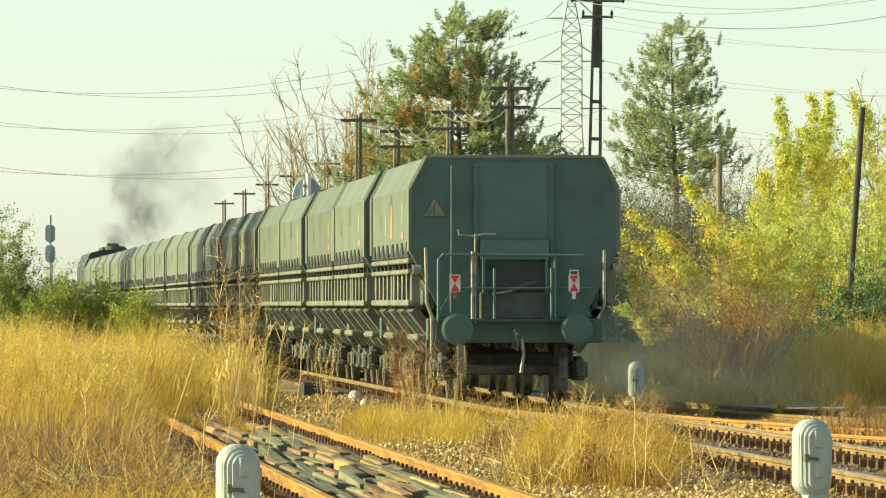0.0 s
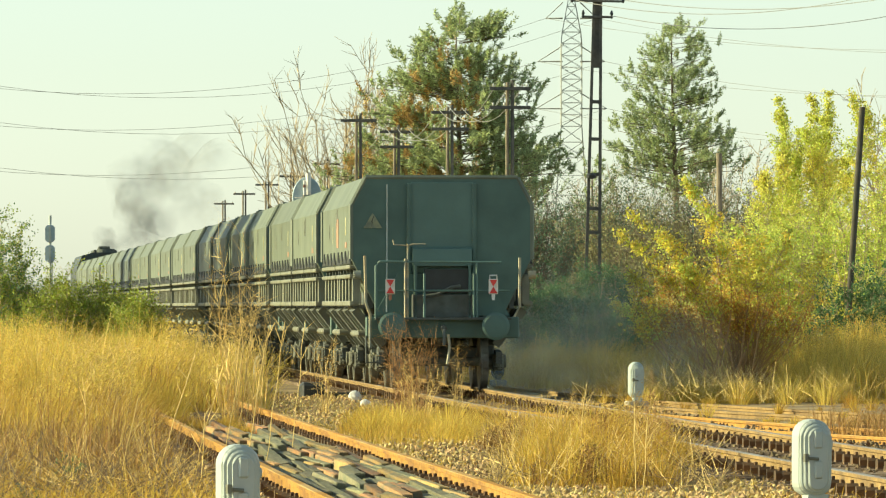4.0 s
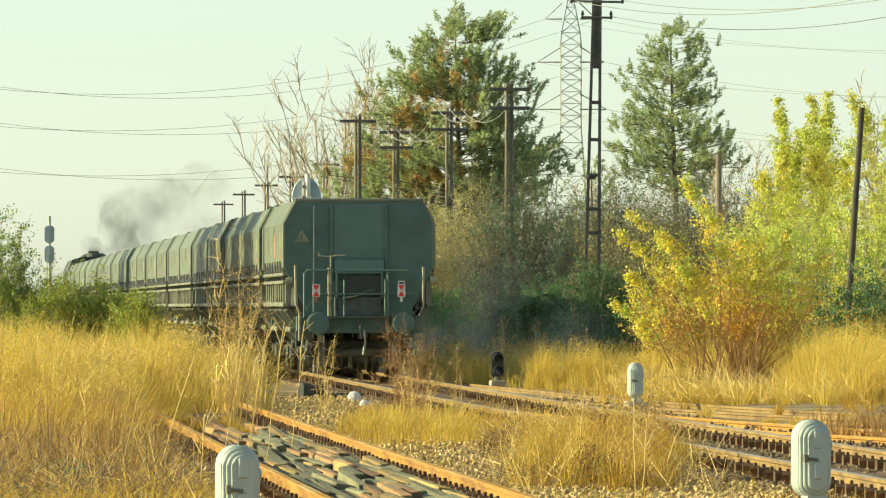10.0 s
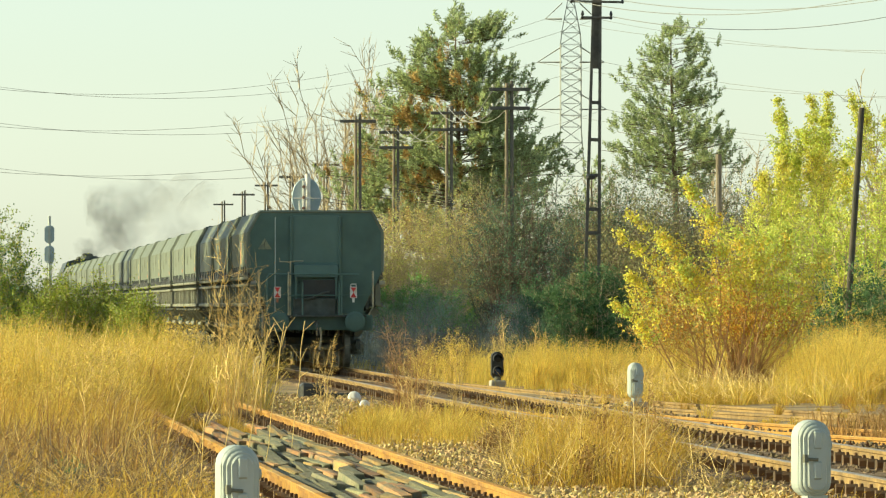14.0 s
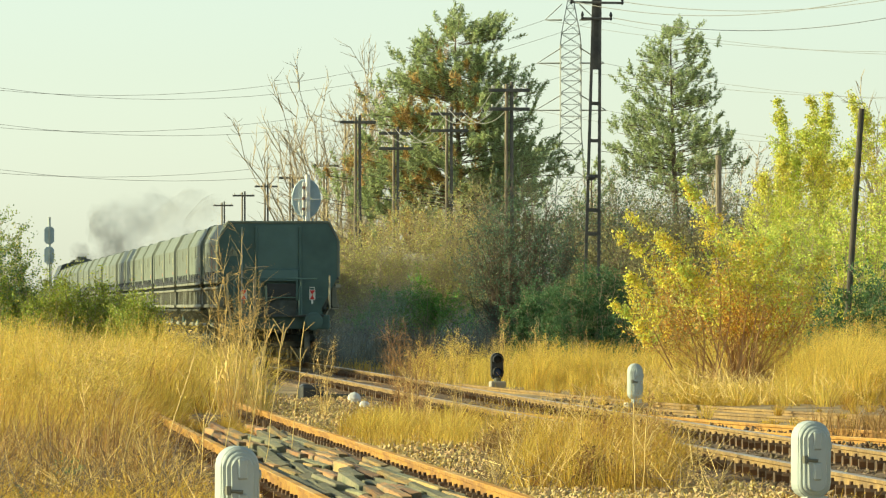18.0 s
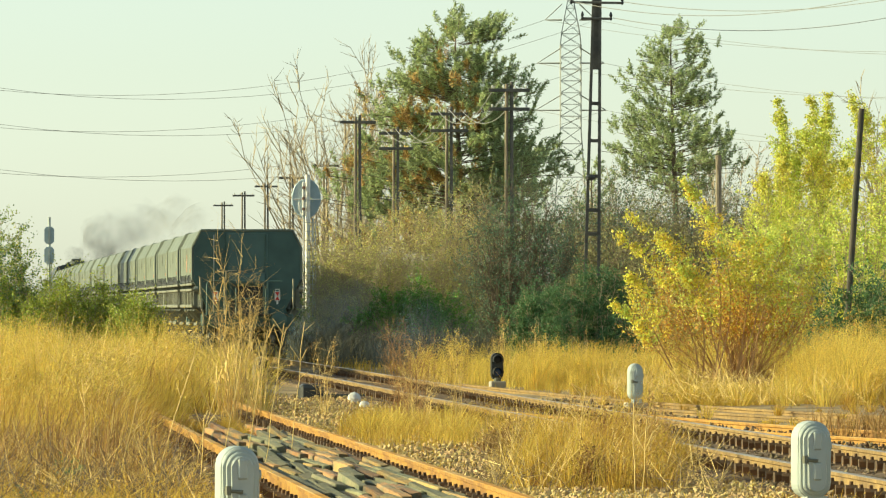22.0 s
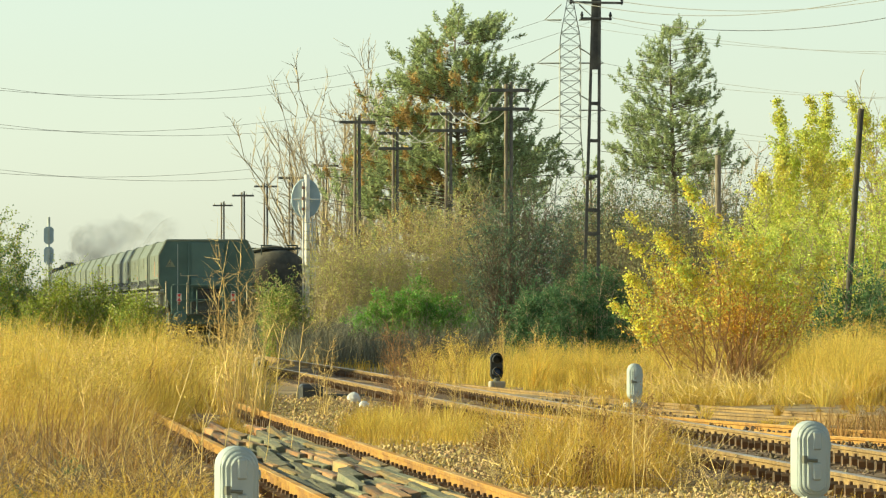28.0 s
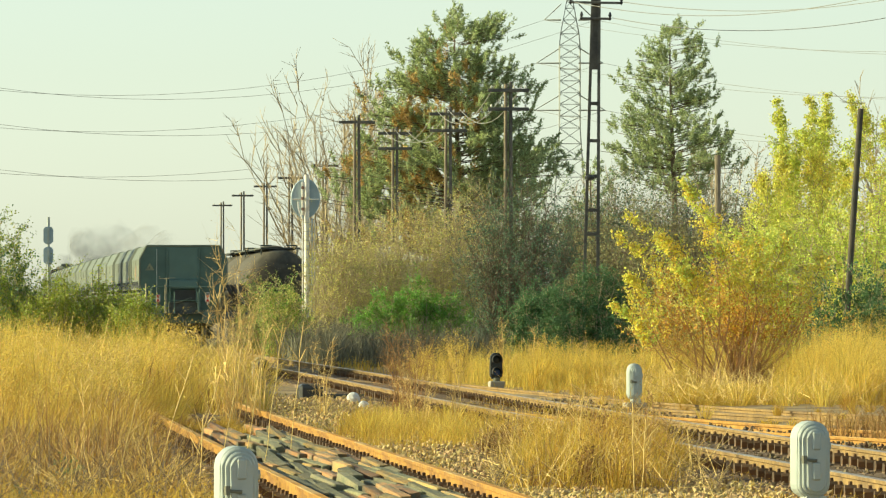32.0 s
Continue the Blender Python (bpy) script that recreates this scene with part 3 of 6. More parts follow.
def tail_fittings(w):
    """What the last wagon carries on its rear end."""
    bm = bmesh.new()
    prism(bm, ((-0.16, 0), (0.16, 0), (0, 0.26)), -0.006, 0.006, pose(-1.17, 0.52, 2.72))
    sign = part("warning_sign", bm, "sign_yellow", w, "yellow triangular high-voltage warning sign")
    bm = bmesh.new()
    prism(bm, ((-0.02, 0.0), (0.012, 0.075), (-0.012, 0.075), (0.022, 0.165), (0.01, 0.165), (-0.03, 0.065), (-0.006, 0.065)), -0.004, 0.0, pose(-1.17, 0.512, 2.755))
    part("lightning_bolt", bm, "black", sign)
    for x, top in ((-0.9, 0), (0.845, 1)):
        bm = bmesh.new()
        box(bm, x - 0.08, x + 0.08, 0.1, 0.125, 1.6, 1.86, 0.012)
        board = part("tail_board", bm, "white", w, "white tail board with red triangles")
        for up in (0, 1):
            bm = bmesh.new()
            z = 1.73
            prism(bm, ((-0.066, 0.115 * (1 if up else -1)), (0.066, 0.115 * (1 if up else -1)), (0, 0.0)), 0.088, 0.098, pose(x, 0, z))
            part("red_triangle", bm, "red", board)
        if top:
            bm = bmesh.new()
            tube(bm, [(x - 0.06, 0.112, 1.86), (x - 0.06, 0.112, 1.92), (x + 0.06, 0.112, 1.92), (x + 0.06, 0.112, 1.86)], 0.012)
            part("board_handle", bm, "white", board)
        bm = bmesh.new()
        prism(bm, ((-0.03, 1.6), (0.03, 1.6), (0.022, 1.5), (-0.022, 1.5)), 0.1, 0.125, pose(x, 0, 0))
        part("board_bracket", bm, "white" if top else "red_fade", board)
    # platform rail
    y = 0.14
    for name, pts, r, mat in (
            ("guard_rail", [(-1.14, y, 1.2), (-1.14, y, 2.08), (-1.08, y, 2.15), (0.98, y, 2.14)], 0.022, "paint_panel"),
            ("guard_rail", [(-1.13, y, 1.66), (1.13, y, 1.66)], 0.018, "paint_rear"),
            ("guard_post", [(-0.64, y, 1.2), (-0.64, y, 2.2)], 0.024, "handrail"),
            ("guard_post", [(-0.6, y, 1.15), (-0.6, y, 2.45)], 0.016, "handrail"),
            ("guard_post", [(0.57, y, 1.2), (0.57, y, 2.14)], 0.02, "paint_panel"),
            ("guard_post", [(-0.32, y, 1.2), (-0.32, y, 1.95)], 0.02, "paint_panel"),
            ("guard_post", [(0.52, y, 1.2), (0.52, y, 1.95)], 0.02, "paint_panel"),
            ("lamp_bracket", [(-0.85, y, 2.52), (-0.84, y, 2.44), (-0.6, y, 2.42), (-0.5, y, 2.45), (-0.3, y, 2.45)], 0.013, "handrail"),
            ("hand_grip", [(-1.33, y - 0.05, 2.25), (-1.31, y - 0.05, 1.45), (-1.24, y - 0.05, 1.25), (-1.24, y - 0.05, 0.7)], 0.024, "handrail"),
            ("hand_grip", [(1.29, y - 0.05, 2.22), (1.29, y - 0.05, 1.4), (1.2, y - 0.05, 1.22)], 0.024, "handrail"),
            ("roof_ladder_bar", [(-0.93, 0.5, 3.46), (-0.93, 0.5, 2.5), (-0.94, 0.45, 1.3)], 0.014, "light_metal"),
            ("brake_pipe", [(0.08, 0.1, 0.92), (0.1, 0.02, 0.7), (0.06, 0.0, 0.42)], 0.025, "handrail"),
            ("step_bar", [(-1.3, 0.3, 0.9), (-1.3, 0.2, 0.45), (-1.05, 0.2, 0.45)], 0.02, "soot")):
        bm = bmesh.new()
        tube(bm, pts, r)
        part(name, bm, mat, w)
    bm = bmesh.new()
    box(bm, -1.15, 1.15, 0.1, 0.5, 1.17, 1.21)
    part("platform", bm, "soot", w)
    bm = bmesh.new()
    box(bm, -0.52, 0.5, 0.3, 0.42, 1.2, 1.6, 0.02)
    part("brake_gear", bm, "soot", w)
    bm = bmesh.new()
    hood = [bm.verts.new(p) for x in (-0.5, 0.5) for p in ((x, 0.52, 2.40), (x, 0.36, 2.36), (x, 0.33, 2.08), (x, 0.52, 2.08))]
    for q in ((3, 2, 1, 0), (4, 5, 6, 7), (0, 1, 5, 4), (1, 2, 6, 5), (2, 3, 7, 6), (3, 0, 4, 7)):
        bm.faces.new([hood[k] for k in q])
    part("chute_hood", bm, "paint_panel", w)
    for x in (-0.48, 0.44):
        bm = bmesh.new()
        box(bm, x, x + 0.04, 0.3, 0.5, 1.2, 2.1)
        part("chute_side", bm, "paint_panel", w)
    bm = bmesh.new()
    tube(bm, [(-0.35, 0.28, 1.56), (-0.1, 0.26, 1.6), (0.15, 0.26, 1.72), (0.3, 0.28, 1.74)], 0.03)
    part("brake_lever", bm, "soot", w)
    bm = bmesh.new()
    box(bm, -0.3, 0.46, 0.36, 0.41, 1.62, 2.02)
    part("hatch_opening", bm, "black", w)
    for x in (-1.5, 1.46):
        bm = bmesh.new()
        rod(bm, (x, 0.34, 1.93), (x + 0.12, 0.34, 1.93), 0.07, n=12)
        part("side_lamp", bm, "handrail", w)
    bm = bmesh.new()
    rod(bm, (0, 0.3, 1.04), (0, -0.05, 1.02), 0.05)
    tube(bm, [(0, -0.02, 1.02), (0, -0.1, 0.9), (0, -0.06, 0.75)], 0.03)
    part("coupling_hook", bm, "soot", w)
    # faded side marks
    for k, (yy, zz, hh, ww, mat) in enumerate(((4.6, 2.42, 0.5, 0.55, "red_fade"), (6.3, 2.5, 0.3, 0.1, "yellow_mark"))):
        bm = bmesh.new()
        box(bm, -1.536, -1.528, yy, yy + ww, zz, zz + hh)
        part("side_mark", bm, mat, w)


def locomotive():
    """A tall diesel locomotive at the head of the train; its tail end at y = 0."""
    w = thing("diesel_locomotive", "dark diesel locomotive with a smoking exhaust heading the train", "locomotive")
    bm = bmesh.new()
    prism(bm, ((-1.45, 1.1), (-1.5, 3.3), (-1.25, 3.9), (-0.7, 4.05), (0.7, 4.05), (1.25, 3.9), (1.5, 3.3), (1.45, 1.1)), 0.6, 16.4)
    part("body", bm, "loco_paint", w)
    bm = bmesh.new()
    box(bm, -0.6, 0.6, 5, 11, 4.03, 4.22, 0.06)
    part("roof_hood", bm, "soot", w)
    bm = bmesh.new()
    box(bm, -0.3, 0.3, 7, 8, 4.2, 4.42, 0.06)
    part("exhaust", bm, "soot", w)
    for yy in (4.0, 12.0):
        bm = bmesh.new()
        rod(bm, (0, yy, 4.03), (0, yy, 4.25), 0.45, n=16)
        part("roof_fan", bm, "soot", w)
    bm = bmesh.new()
    box(bm, -1.4, 1.4, 0.3, 16.7, 0.85, 1.15, 0.03)
    part("underframe", bm, "soot", w)
    bm = bmesh.new()
    for x in (-0.6, 0.6):
        box(bm, x - 0.32, x + 0.32, 0.58, 0.62, 2.6, 3.35, 0.01)
    part("cab_window", bm, "glass_lens", w)
    turning = []
    for yy in (3.4, 13.4):
        bogie(w, yy, turning)
    return w


PITCH_WIDE, PITCH_TIGHT = 11.3, 9.65
WAGONS = 21


def build_train():
    first, turn0 = hopper_wagon("paint_olive", True)
    protos = [hopper_wagon("paint_olive")[0]]
    cars, s = [(first, 0.0)], 0.0
    tail_fittings(first)
    first["label"] = "grey-green covered hopper wagon with red and white tail boards"
    for i in range(1, WAGONS):
        s += PITCH_WIDE if i % 2 else PITCH_TIGHT
        c = protos[0] if i == 1 else copy_thing(protos[0], Matrix())
        cars.append((c, s))
    s += 10.6
    cars.append((locomotive(), s))
    return cars, turn0


CARS, TAIL_WHEELS = build_train()


def tail_y(t):
    return 99.0 + 3.75 * t + 0.019 * t * t


# ---- poles, signals, masts ----
def telegraph_pole(x, y, top, arms=1, two=True, half=0.55):
    th = thing("telegraph_pole", "twin-legged wooden telegraph pole with crossarms and insulators", "pole", pose(x, y, GROUND - 0.1, 0, 0, 4), group="telegraph poles")
    h = top - GROUND + 0.1
    for dx in ((-0.095, 0.095) if two else (0,)):
        bm = bmesh.new()
        rod(bm, (dx, 0, 0), (dx * 0.75, 0, h - (0 if dx >= 0 else 0.06)), 0.062, 0.05, n=10)
        # Right leg coloured darker, for the side turned from the sun.
        part("pole_leg", bm, "pole_wood" if dx <= 0 else "dark_concrete", th)
    for k in range(arms):
        z = h - 0.25 - 0.55 * k
        bm = bmesh.new()
        box(bm, -half, half, -0.14, -0.06, z - 0.05, z + 0.05, 0.01)
        arm = part("crossarm", bm, "dark_concrete", th)
        for i in range(4):
            xx = -half + 0.1 + (2 * half - 0.2) * i / 3
            bm = bmesh.new()
            lathe(bm, ((0.012, 0.05), (0.026, 0.07), (0.032, 0.1), (0.022, 0.14), (0.008, 0.145)), 8, pose(xx, -0.1, z))
            part("insulator", bm, "porcelain", arm)
    return th


POLES = [(1.93, 198, 8.0, 2), (0.2, 224, 8.05, 2), (-1.72, 247, 8.0, 2), (-2.92, 232, 8.0, 1), (-5.25, 303, 8.0, 1),
         (-7.42, 332, 8.0, 1), (-9.25, 355, 8.0, 1), (-11.3, 384, 8.0, 1), (-13.65, 421, 8.0, 1)]
for x, y, top, arms in POLES:
    telegraph_pole(x, y, top, arms, half=0.62 if y > 200 else 0.6)


def concrete_mast():
    th = thing("concrete_mast", "dark two-legged concrete power mast with open panels", "mast", pose(4.35, 200, GROUND - 0.1, 0, 1.0, 0))
    h = 11.15
    for s in (-1, 1):
        bm = bmesh.new()
        prism(bm, ((s * 0.23 - 0.05, 0), (s * 0.23 + 0.05, 0), (s * 0.095 + 0.04, h), (s * 0.095 - 0.04, h)), -0.12, 0.12)
        part("mast_leg", bm, "dark_concrete", th)
    for z in (3.9, 4.6, 5.6, 6.65, 7.75):
        bm = bmesh.new()
        hw = 0.23 - 0.0125 * z
        box(bm, -hw, hw, -0.08, 0.08, z - 0.05, z + 0.05, 0.01)
        part("cross_tie", bm, "dark_concrete", th)
    bm = bmesh.new()
    box(bm, -0.1, 0.1, -0.05, 0.05, 8.75, 11.15)
    part("web_plate", bm, "dark_concrete", th)
    for z, half in ((10.25, 0.42), (10.72, 0.75)):
        bm = bmesh.new()
        box(bm, -half, half, -0.17, -0.1, z - 0.035, z + 0.035, 0.01)
        arm = part("crossarm", bm, "dark_concrete", th)
        for xx in (-half, half):
            bm = bmesh.new()
            lathe(bm, ((0.02, -0.05), (0.05, 0.0), (0.03, 0.05), (0.05, 0.1), (0.02, 0.2)), 8, pose(xx, -0.14, z))
            part("insulator", bm, "black", arm)
    bm = bmesh.new()
    lathe(bm, ((0.05, -0.08), (0.14, -0.05), (0.15, 0.03), (0.05, 0.09)), 12, pose(-0.1, -0.2, 5.55))
    part("lamp_box", bm, "black", th)
    copy_thing(th, pose(14.6, 182, GROUND - 0.1))


concrete_mast()


def main_signal():
    """A white signal mast seen from behind, with a round back board and a ladder up its side."""
    th = thing("signal_mast", "white railway signal mast with a round grey-blue board and a ladder", "signal", pose(-4.43, 222, GROUND))
    bm = bmesh.new()
    rod(bm, (0, 0, 0.9), (0, 0, 5.98), 0.085, n=14)
    part("mast", bm, "white", th)
    bm = bmesh.new()
    rod(bm, (0, 0, 0), (0, 0, 0.95), 0.10, n=12)
    box(bm, -0.12, 0.3, -0.15, 0.1, 0.5, 1.12, 0.02)
    part("mast_foot", bm, "soot", th)
    for dx, top in ((-0.13, 4.5), (0.17, 4.55)):
        bm = bmesh.new()
        rod(bm, (dx, -0.1, 0.1), (dx, -0.1, top), 0.026, n=6)
        part("ladder_rail", bm, "galvanised" if dx > 0 else "white", th)
    bm = bmesh.new()
    rod(bm, (0.26, -0.02, 0.1), (0.26, -0.02, 4.5), 0.018, n=6)
    part("cable_pipe", bm, "galvanised", th)
    for i in range(15):
        bm = bmesh.new()
        rod(bm, (-0.13, -0.1, 0.35 + 0.29 * i), (0.26, -0.1, 0.35 + 0.29 * i), 0.013, n=5)
        part("ladder_rung", bm, "galvanised", th)
    bm = bmesh.new()
    lathe(bm, ((0.3, -0.02), (0.46, -0.02), (0.48, 0.0), (0.46, 0.02), (0.3, 0.02)), 40, pose(-0.05, 0.14, 5.2, 90) @ Matrix.Diagonal((1, 1.36, 1, 1)))
    part("back_board", bm, "disc", th)
    bm = bmesh.new()
    box(bm, -0.17, -0.09, -0.05, 0.1, 4.65, 5.75, 0.02)
    part("lamp_housing", bm, "white", th)
    for z in (4.85, 5.2, 5.55):
        bm = bmesh.new()
        rod(bm, (-0.13, -0.06, z), (-0.13, -0.13, z), 0.055, n=10)
        part("lamp_cap", bm, "red_fade", th)
    bm = bmesh.new()
    tube(bm, [(-0.47, -0.08, 5.17), (0.02, -0.08, 5.17), (0.4, -0.08, 5.17)], 0.022)
    part("bracket", bm, "white", th)
    bm = bmesh.new()
    tube(bm, [(-0.28, -0.08, 5.1), (-0.27, -0.08, 4.85), (-0.13, -0.08, 4.5)], 0.025)
    part("cable_bend", bm, "white", th)


main_signal()


def far_signal():
    th = thing("signal_mast", "distant grey railway signal with two heads", "signal", pose(-19.45, 335, GROUND))
    bm = bmesh.new()
    rod(bm, (0, 0, 0), (0, 0, 6.1), 0.07, n=10)
    part("mast", bm, "light_metal", th)
    for z in (5.2, 4.2):
        bm = bmesh.new()
        prism(bm, ((-0.24, -0.3), (-0.14, -0.42), (0.14, -0.42), (0.24, -0.3), (0.24, 0.3), (0.14, 0.42), (-0.14, 0.42), (-0.24, 0.3)), -0.02, 0.1, pose(0, -0.1, z))
        part("signal_head", bm, "disc", th)
        bm = bmesh.new()
        box(bm, -0.05, 0.05, -0.2, -0.12, z - 0.4, z + 0.35)
        part("head_spine", bm, "light_metal", th)
    bm = bmesh.new()
    for dx in (-0.1, 0.12):
        rod(bm, (dx, -0.15, 0), (dx, -0.15, 3.9), 0.025, n=5)
    part("ladder", bm, "galvanised", th)


far_signal()


def dwarf_signal(x, y, size, turn, shell):
    """Two hooded lamps one above the other in a round-topped case."""
    th = thing("dwarf_signal", "black low shunting signal with two hooded lamps on a concrete foot", "signal", pose(x, y, GROUND, 0, 0, turn) @ Matrix.Scale(size, 4), group="low shunting signals")
    bm = bmesh.new()
    box(bm, -0.15, 0.15, -0.15, 0.15, -0.08, 0.13, 0.02)
    part("foot", bm, "concrete", th)
    bm = bmesh.new()
    rod(bm, (0, 0.02, 0.1), (0, 0.02, 0.2), 0.07, n=12)
    part("neck", bm, "grime", th)
    n = 10
    case = [(-0.075, 0.17), (0.075, 0.17), (0.115, 0.24), (0.115, 0.56)] + [(0.115 * math.cos(math.pi * k / n), 0.57 + 0.115 * math.sin(math.pi * k / n)) for k in range(n + 1)] + [(-0.115, 0.56), (-0.115, 0.24)]
    bm = bmesh.new()
    prism(bm, case, 0.0, 0.16)
    part("housing", bm, shell, th)
    bm = bmesh.new()
    prism(bm, [(px * 0.9, 0.42 + (pz - 0.42) * 0.94) for px, pz in case], -0.012, -0.002)
    part("face_plate", bm, "black", th)
    for z in (0.31, 0.55):
        bm = bmesh.new()
        outer = [(0.1 * math.cos(math.pi * (k / 12 * 1.3 - 0.15)), 0.1 * math.sin(math.pi * (k / 12 * 1.3 - 0.15))) for k in range(13)]
        ring = outer + [(u * 0.86, v * 0.86) for u, v in outer[::-1]]
        prism(bm, ring, -0.17, -0.014, pose(0, 0, z))
        hood = part("hood", bm, "black", th)
        bm = bmesh.new()
        lathe(bm, ((0.075, 0.0), (0.072, 0.012), (0.045, 0.026), (0.01, 0.032)), 16, pose(0, -0.014, z, 90))
        part("lens", bm, "glass_lens" if z < 0.4 else "black", hood)


dwarf_signal(1.10, 137, 1.04, 8, "black")
dwarf_signal(-3.33, 124.5, 1.04, 20, "concrete")


def cable_post(x, y, lift=0.0, turn=0.0, size=1.0):
    """A cast cabinet on a concrete foot, with a round-topped door."""
    th = thing("trackside_cabinet", "grey cast-metal trackside cabinet with a round-topped door on a concrete foot", "cabinet", pose(x, y, GROUND + lift, 0, 0, turn) @ Matrix.Diagonal((size, size, 1, 1)), group="trackside cabinets")

    def arch(hw, z0, z1, n=10):
        lo = z0 + hw * 0.8
        return [(-hw * math.cos(math.pi * i / n), lo - hw * 0.8 * math.sin(math.pi * i / n)) for i in range(n + 1)] + [(hw * math.cos(math.pi * i / n), z1 - hw + hw * math.sin(math.pi * i / n)) for i in range(n + 1)]
    layers = (("shell", 0.13, 0.1, 0.69, 0.0, 0.18), ("rim", 0.123, 0.11, 0.68, -0.03, 0.0), ("door", 0.102, 0.13, 0.655, -0.06, -0.03), ("door_face", 0.074, 0.15, 0.63, -0.085, -0.06))
    for name, hw, z0, z1, ya, yb in layers:
        bm = bmesh.new()
        prism(bm, arch(hw, z0, z1), ya, yb)
        bmesh.ops.bevel(bm, geom=[e for e in bm.edges if abs(e.verts[0].co.y - e.verts[1].co.y) < 1e-4 and e.verts[0].co.y < (ya + yb) / 2], offset=0.01, segments=1, affect="EDGES")
        part(name, bm, "light_metal", th)
    for z in (0.24, 0.47):
        bm = bmesh.new()
        box(bm, -0.035, 0.035, -0.1, -0.075, z, z + 0.14, 0.012)
        part("boss", bm, "light_metal", th)
    bm = bmesh.new()
    rod(bm, (-0.12, -0.07, 0.4), (0.0, -0.1, 0.39), 0.014, n=6)
    rod(bm, (-0.1, -0.09, 0.37), (-0.1, -0.09, 0.43), 0.022, n=6)
    part("latch", bm, "grime", th)
    bm = bmesh.new()
    rod(bm, (0.12, 0.08, 0.5), (0.155, 0.08, 0.5), 0.035, n=10)
    part("hinge", bm, "light_metal", th)
    bm = bmesh.new()
    box(bm, -0.06, 0.1, -0.02, 0.14, 0.04, 0.12)
    part("neck", bm, "light_metal", th)
    bm = bmesh.new()
    box(bm, -0.2, 0.2, -0.12, 0.2, -0.2, 0.06, 0.02)
    part("foot", bm, "concrete", th)


cable_post(2.82, 51.5, 0.07, turn=14)
cable_post(-1.335, 44.6, 0.02, turn=14)
cable_post(3.12, 109.4, 0.03, turn=14, size=0.86)


def pylon():
    th = thing("lattice_pylon", "tall grey steel lattice power pylon in the distance", "pylon", pose(13.0, 690, -0.3))
    h = 33.0

    def half(z):
        return 2.4 - (2.4 - 1.05) * min(z / 20, 1) if z < 20 else 1.05 - 0.75 * max(0, (z - 29) / 4)
    levels = [0, 4, 7.5, 10.5, 13, 15, 16.8, 18.4, 20] + [20 + 1.2 * i for i in range(1, 8)] + [29.6, 31, 32.2, 33]
    for sx, sy in ((-1, -1), (1, -1), (1, 1), (-1, 1)):
        bm = bmesh.new()
        for a, b in zip(levels, levels[1:]):
            rod(bm, (sx * half(a), sy * half(a), a), (sx * half(b), sy * half(b), b), 0.05, n=4)
        part("corner_leg", bm, "pylon_steel", th)
    for a, b in zip(levels, levels[1:]):
        ha, hb = half(a), half(b)
        ca = [(-ha, -ha, a), (ha, -ha, a), (ha, ha, a), (-ha, ha, a)]
        cb = [(-hb, -hb, b), (hb, -hb, b), (hb, hb, b), (-hb, hb, b)]
        for i in range(4):
            j = (i + 1) % 4
            for u, v in ((ca[i], cb[j]), (ca[j], cb[i]), (cb[i], cb[j])):
                bm = bmesh.new()
                rod(bm, u, v, 0.02, n=4)
                part("brace", bm, "pylon_steel", th)
    for z, reach in ((21.8, 3.6), (26.6, 3.4), (31.0, 2.6)):
        bm = bmesh.new()
        for s in (-1, 1):
            for y in (-1, 1):
                rod(bm, (s * 0.9, y * 0.9, z), (s * reach, 0, z), 0.05, n=4)
                rod(bm, (s * 0.9, y * 0.9, z + 1.6), (s * reach, 0, z), 0.04, n=4)
        part("crossarm", bm, "pylon_steel", th)
    copy_thing(th, pose(-75, 690, -0.3))
    copy_thing(th, pose(95, 600, -0.3))


pylon()


def plain_post(label, x, y, top, r, mat, lean=0.0):
    th = thing("wooden_post", label, "post", pose(x, y, GROUND - 0.1, 0, lean, 0))
    bm = bmesh.new()
    rod(bm, (0, 0, 0), (0, 0, top + 0.3), r * 1.15, r, n=12)
    part("shaft", bm, mat, th)


plain_post("weathered tan timber post among the trees", 9.35, 230, 6.6, 0.10, "pole_wood")
plain_post("dark leaning timber pole behind the yellow trees", 7.95, 135, 5.4, 0.058, "tank_rust", 3.9)


def wire(name, a, b, sag, r, label):
    bm = bmesh.new()
    a, b = Vector(a), Vector(b)
    pts = [a.lerp(b, i / 20) - Vector((0, 0, sag * 4 * (i / 20) * (1 - i / 20))) for i in range(21)]
    tube(bm, pts, r, n=4)
    tagged(link(name, bm, "wire"), label, "cable", group="overhead wires")


for dx, z0, z1 in ((-0.4, 8.1, 8.1), (0.0, 8.1, 8.1), (0.4, 7.4, 7.4)):
    for (xa, ya, ta, na), (xb, yb, tb, nb) in zip(POLES[:3], POLES[1:3] + POLES[4:5]):
        wire("telegraph_wire", (xa + dx, ya, ta - 0.1), (xb + dx, yb, tb - 0.1), 0.75, 0.012, "slack telegraph wire between the poles")
for z, half, sag in ((10.42, 0.72, 0.6), (10.42, -0.72, 0.75), (9.95, 0.4, 0.7)):
    wire("power_line", (4.6 + half, 199.86, z), (14.6 + half, 181.86, z), sag, 0.011, "thin dark power line across the pale sky")
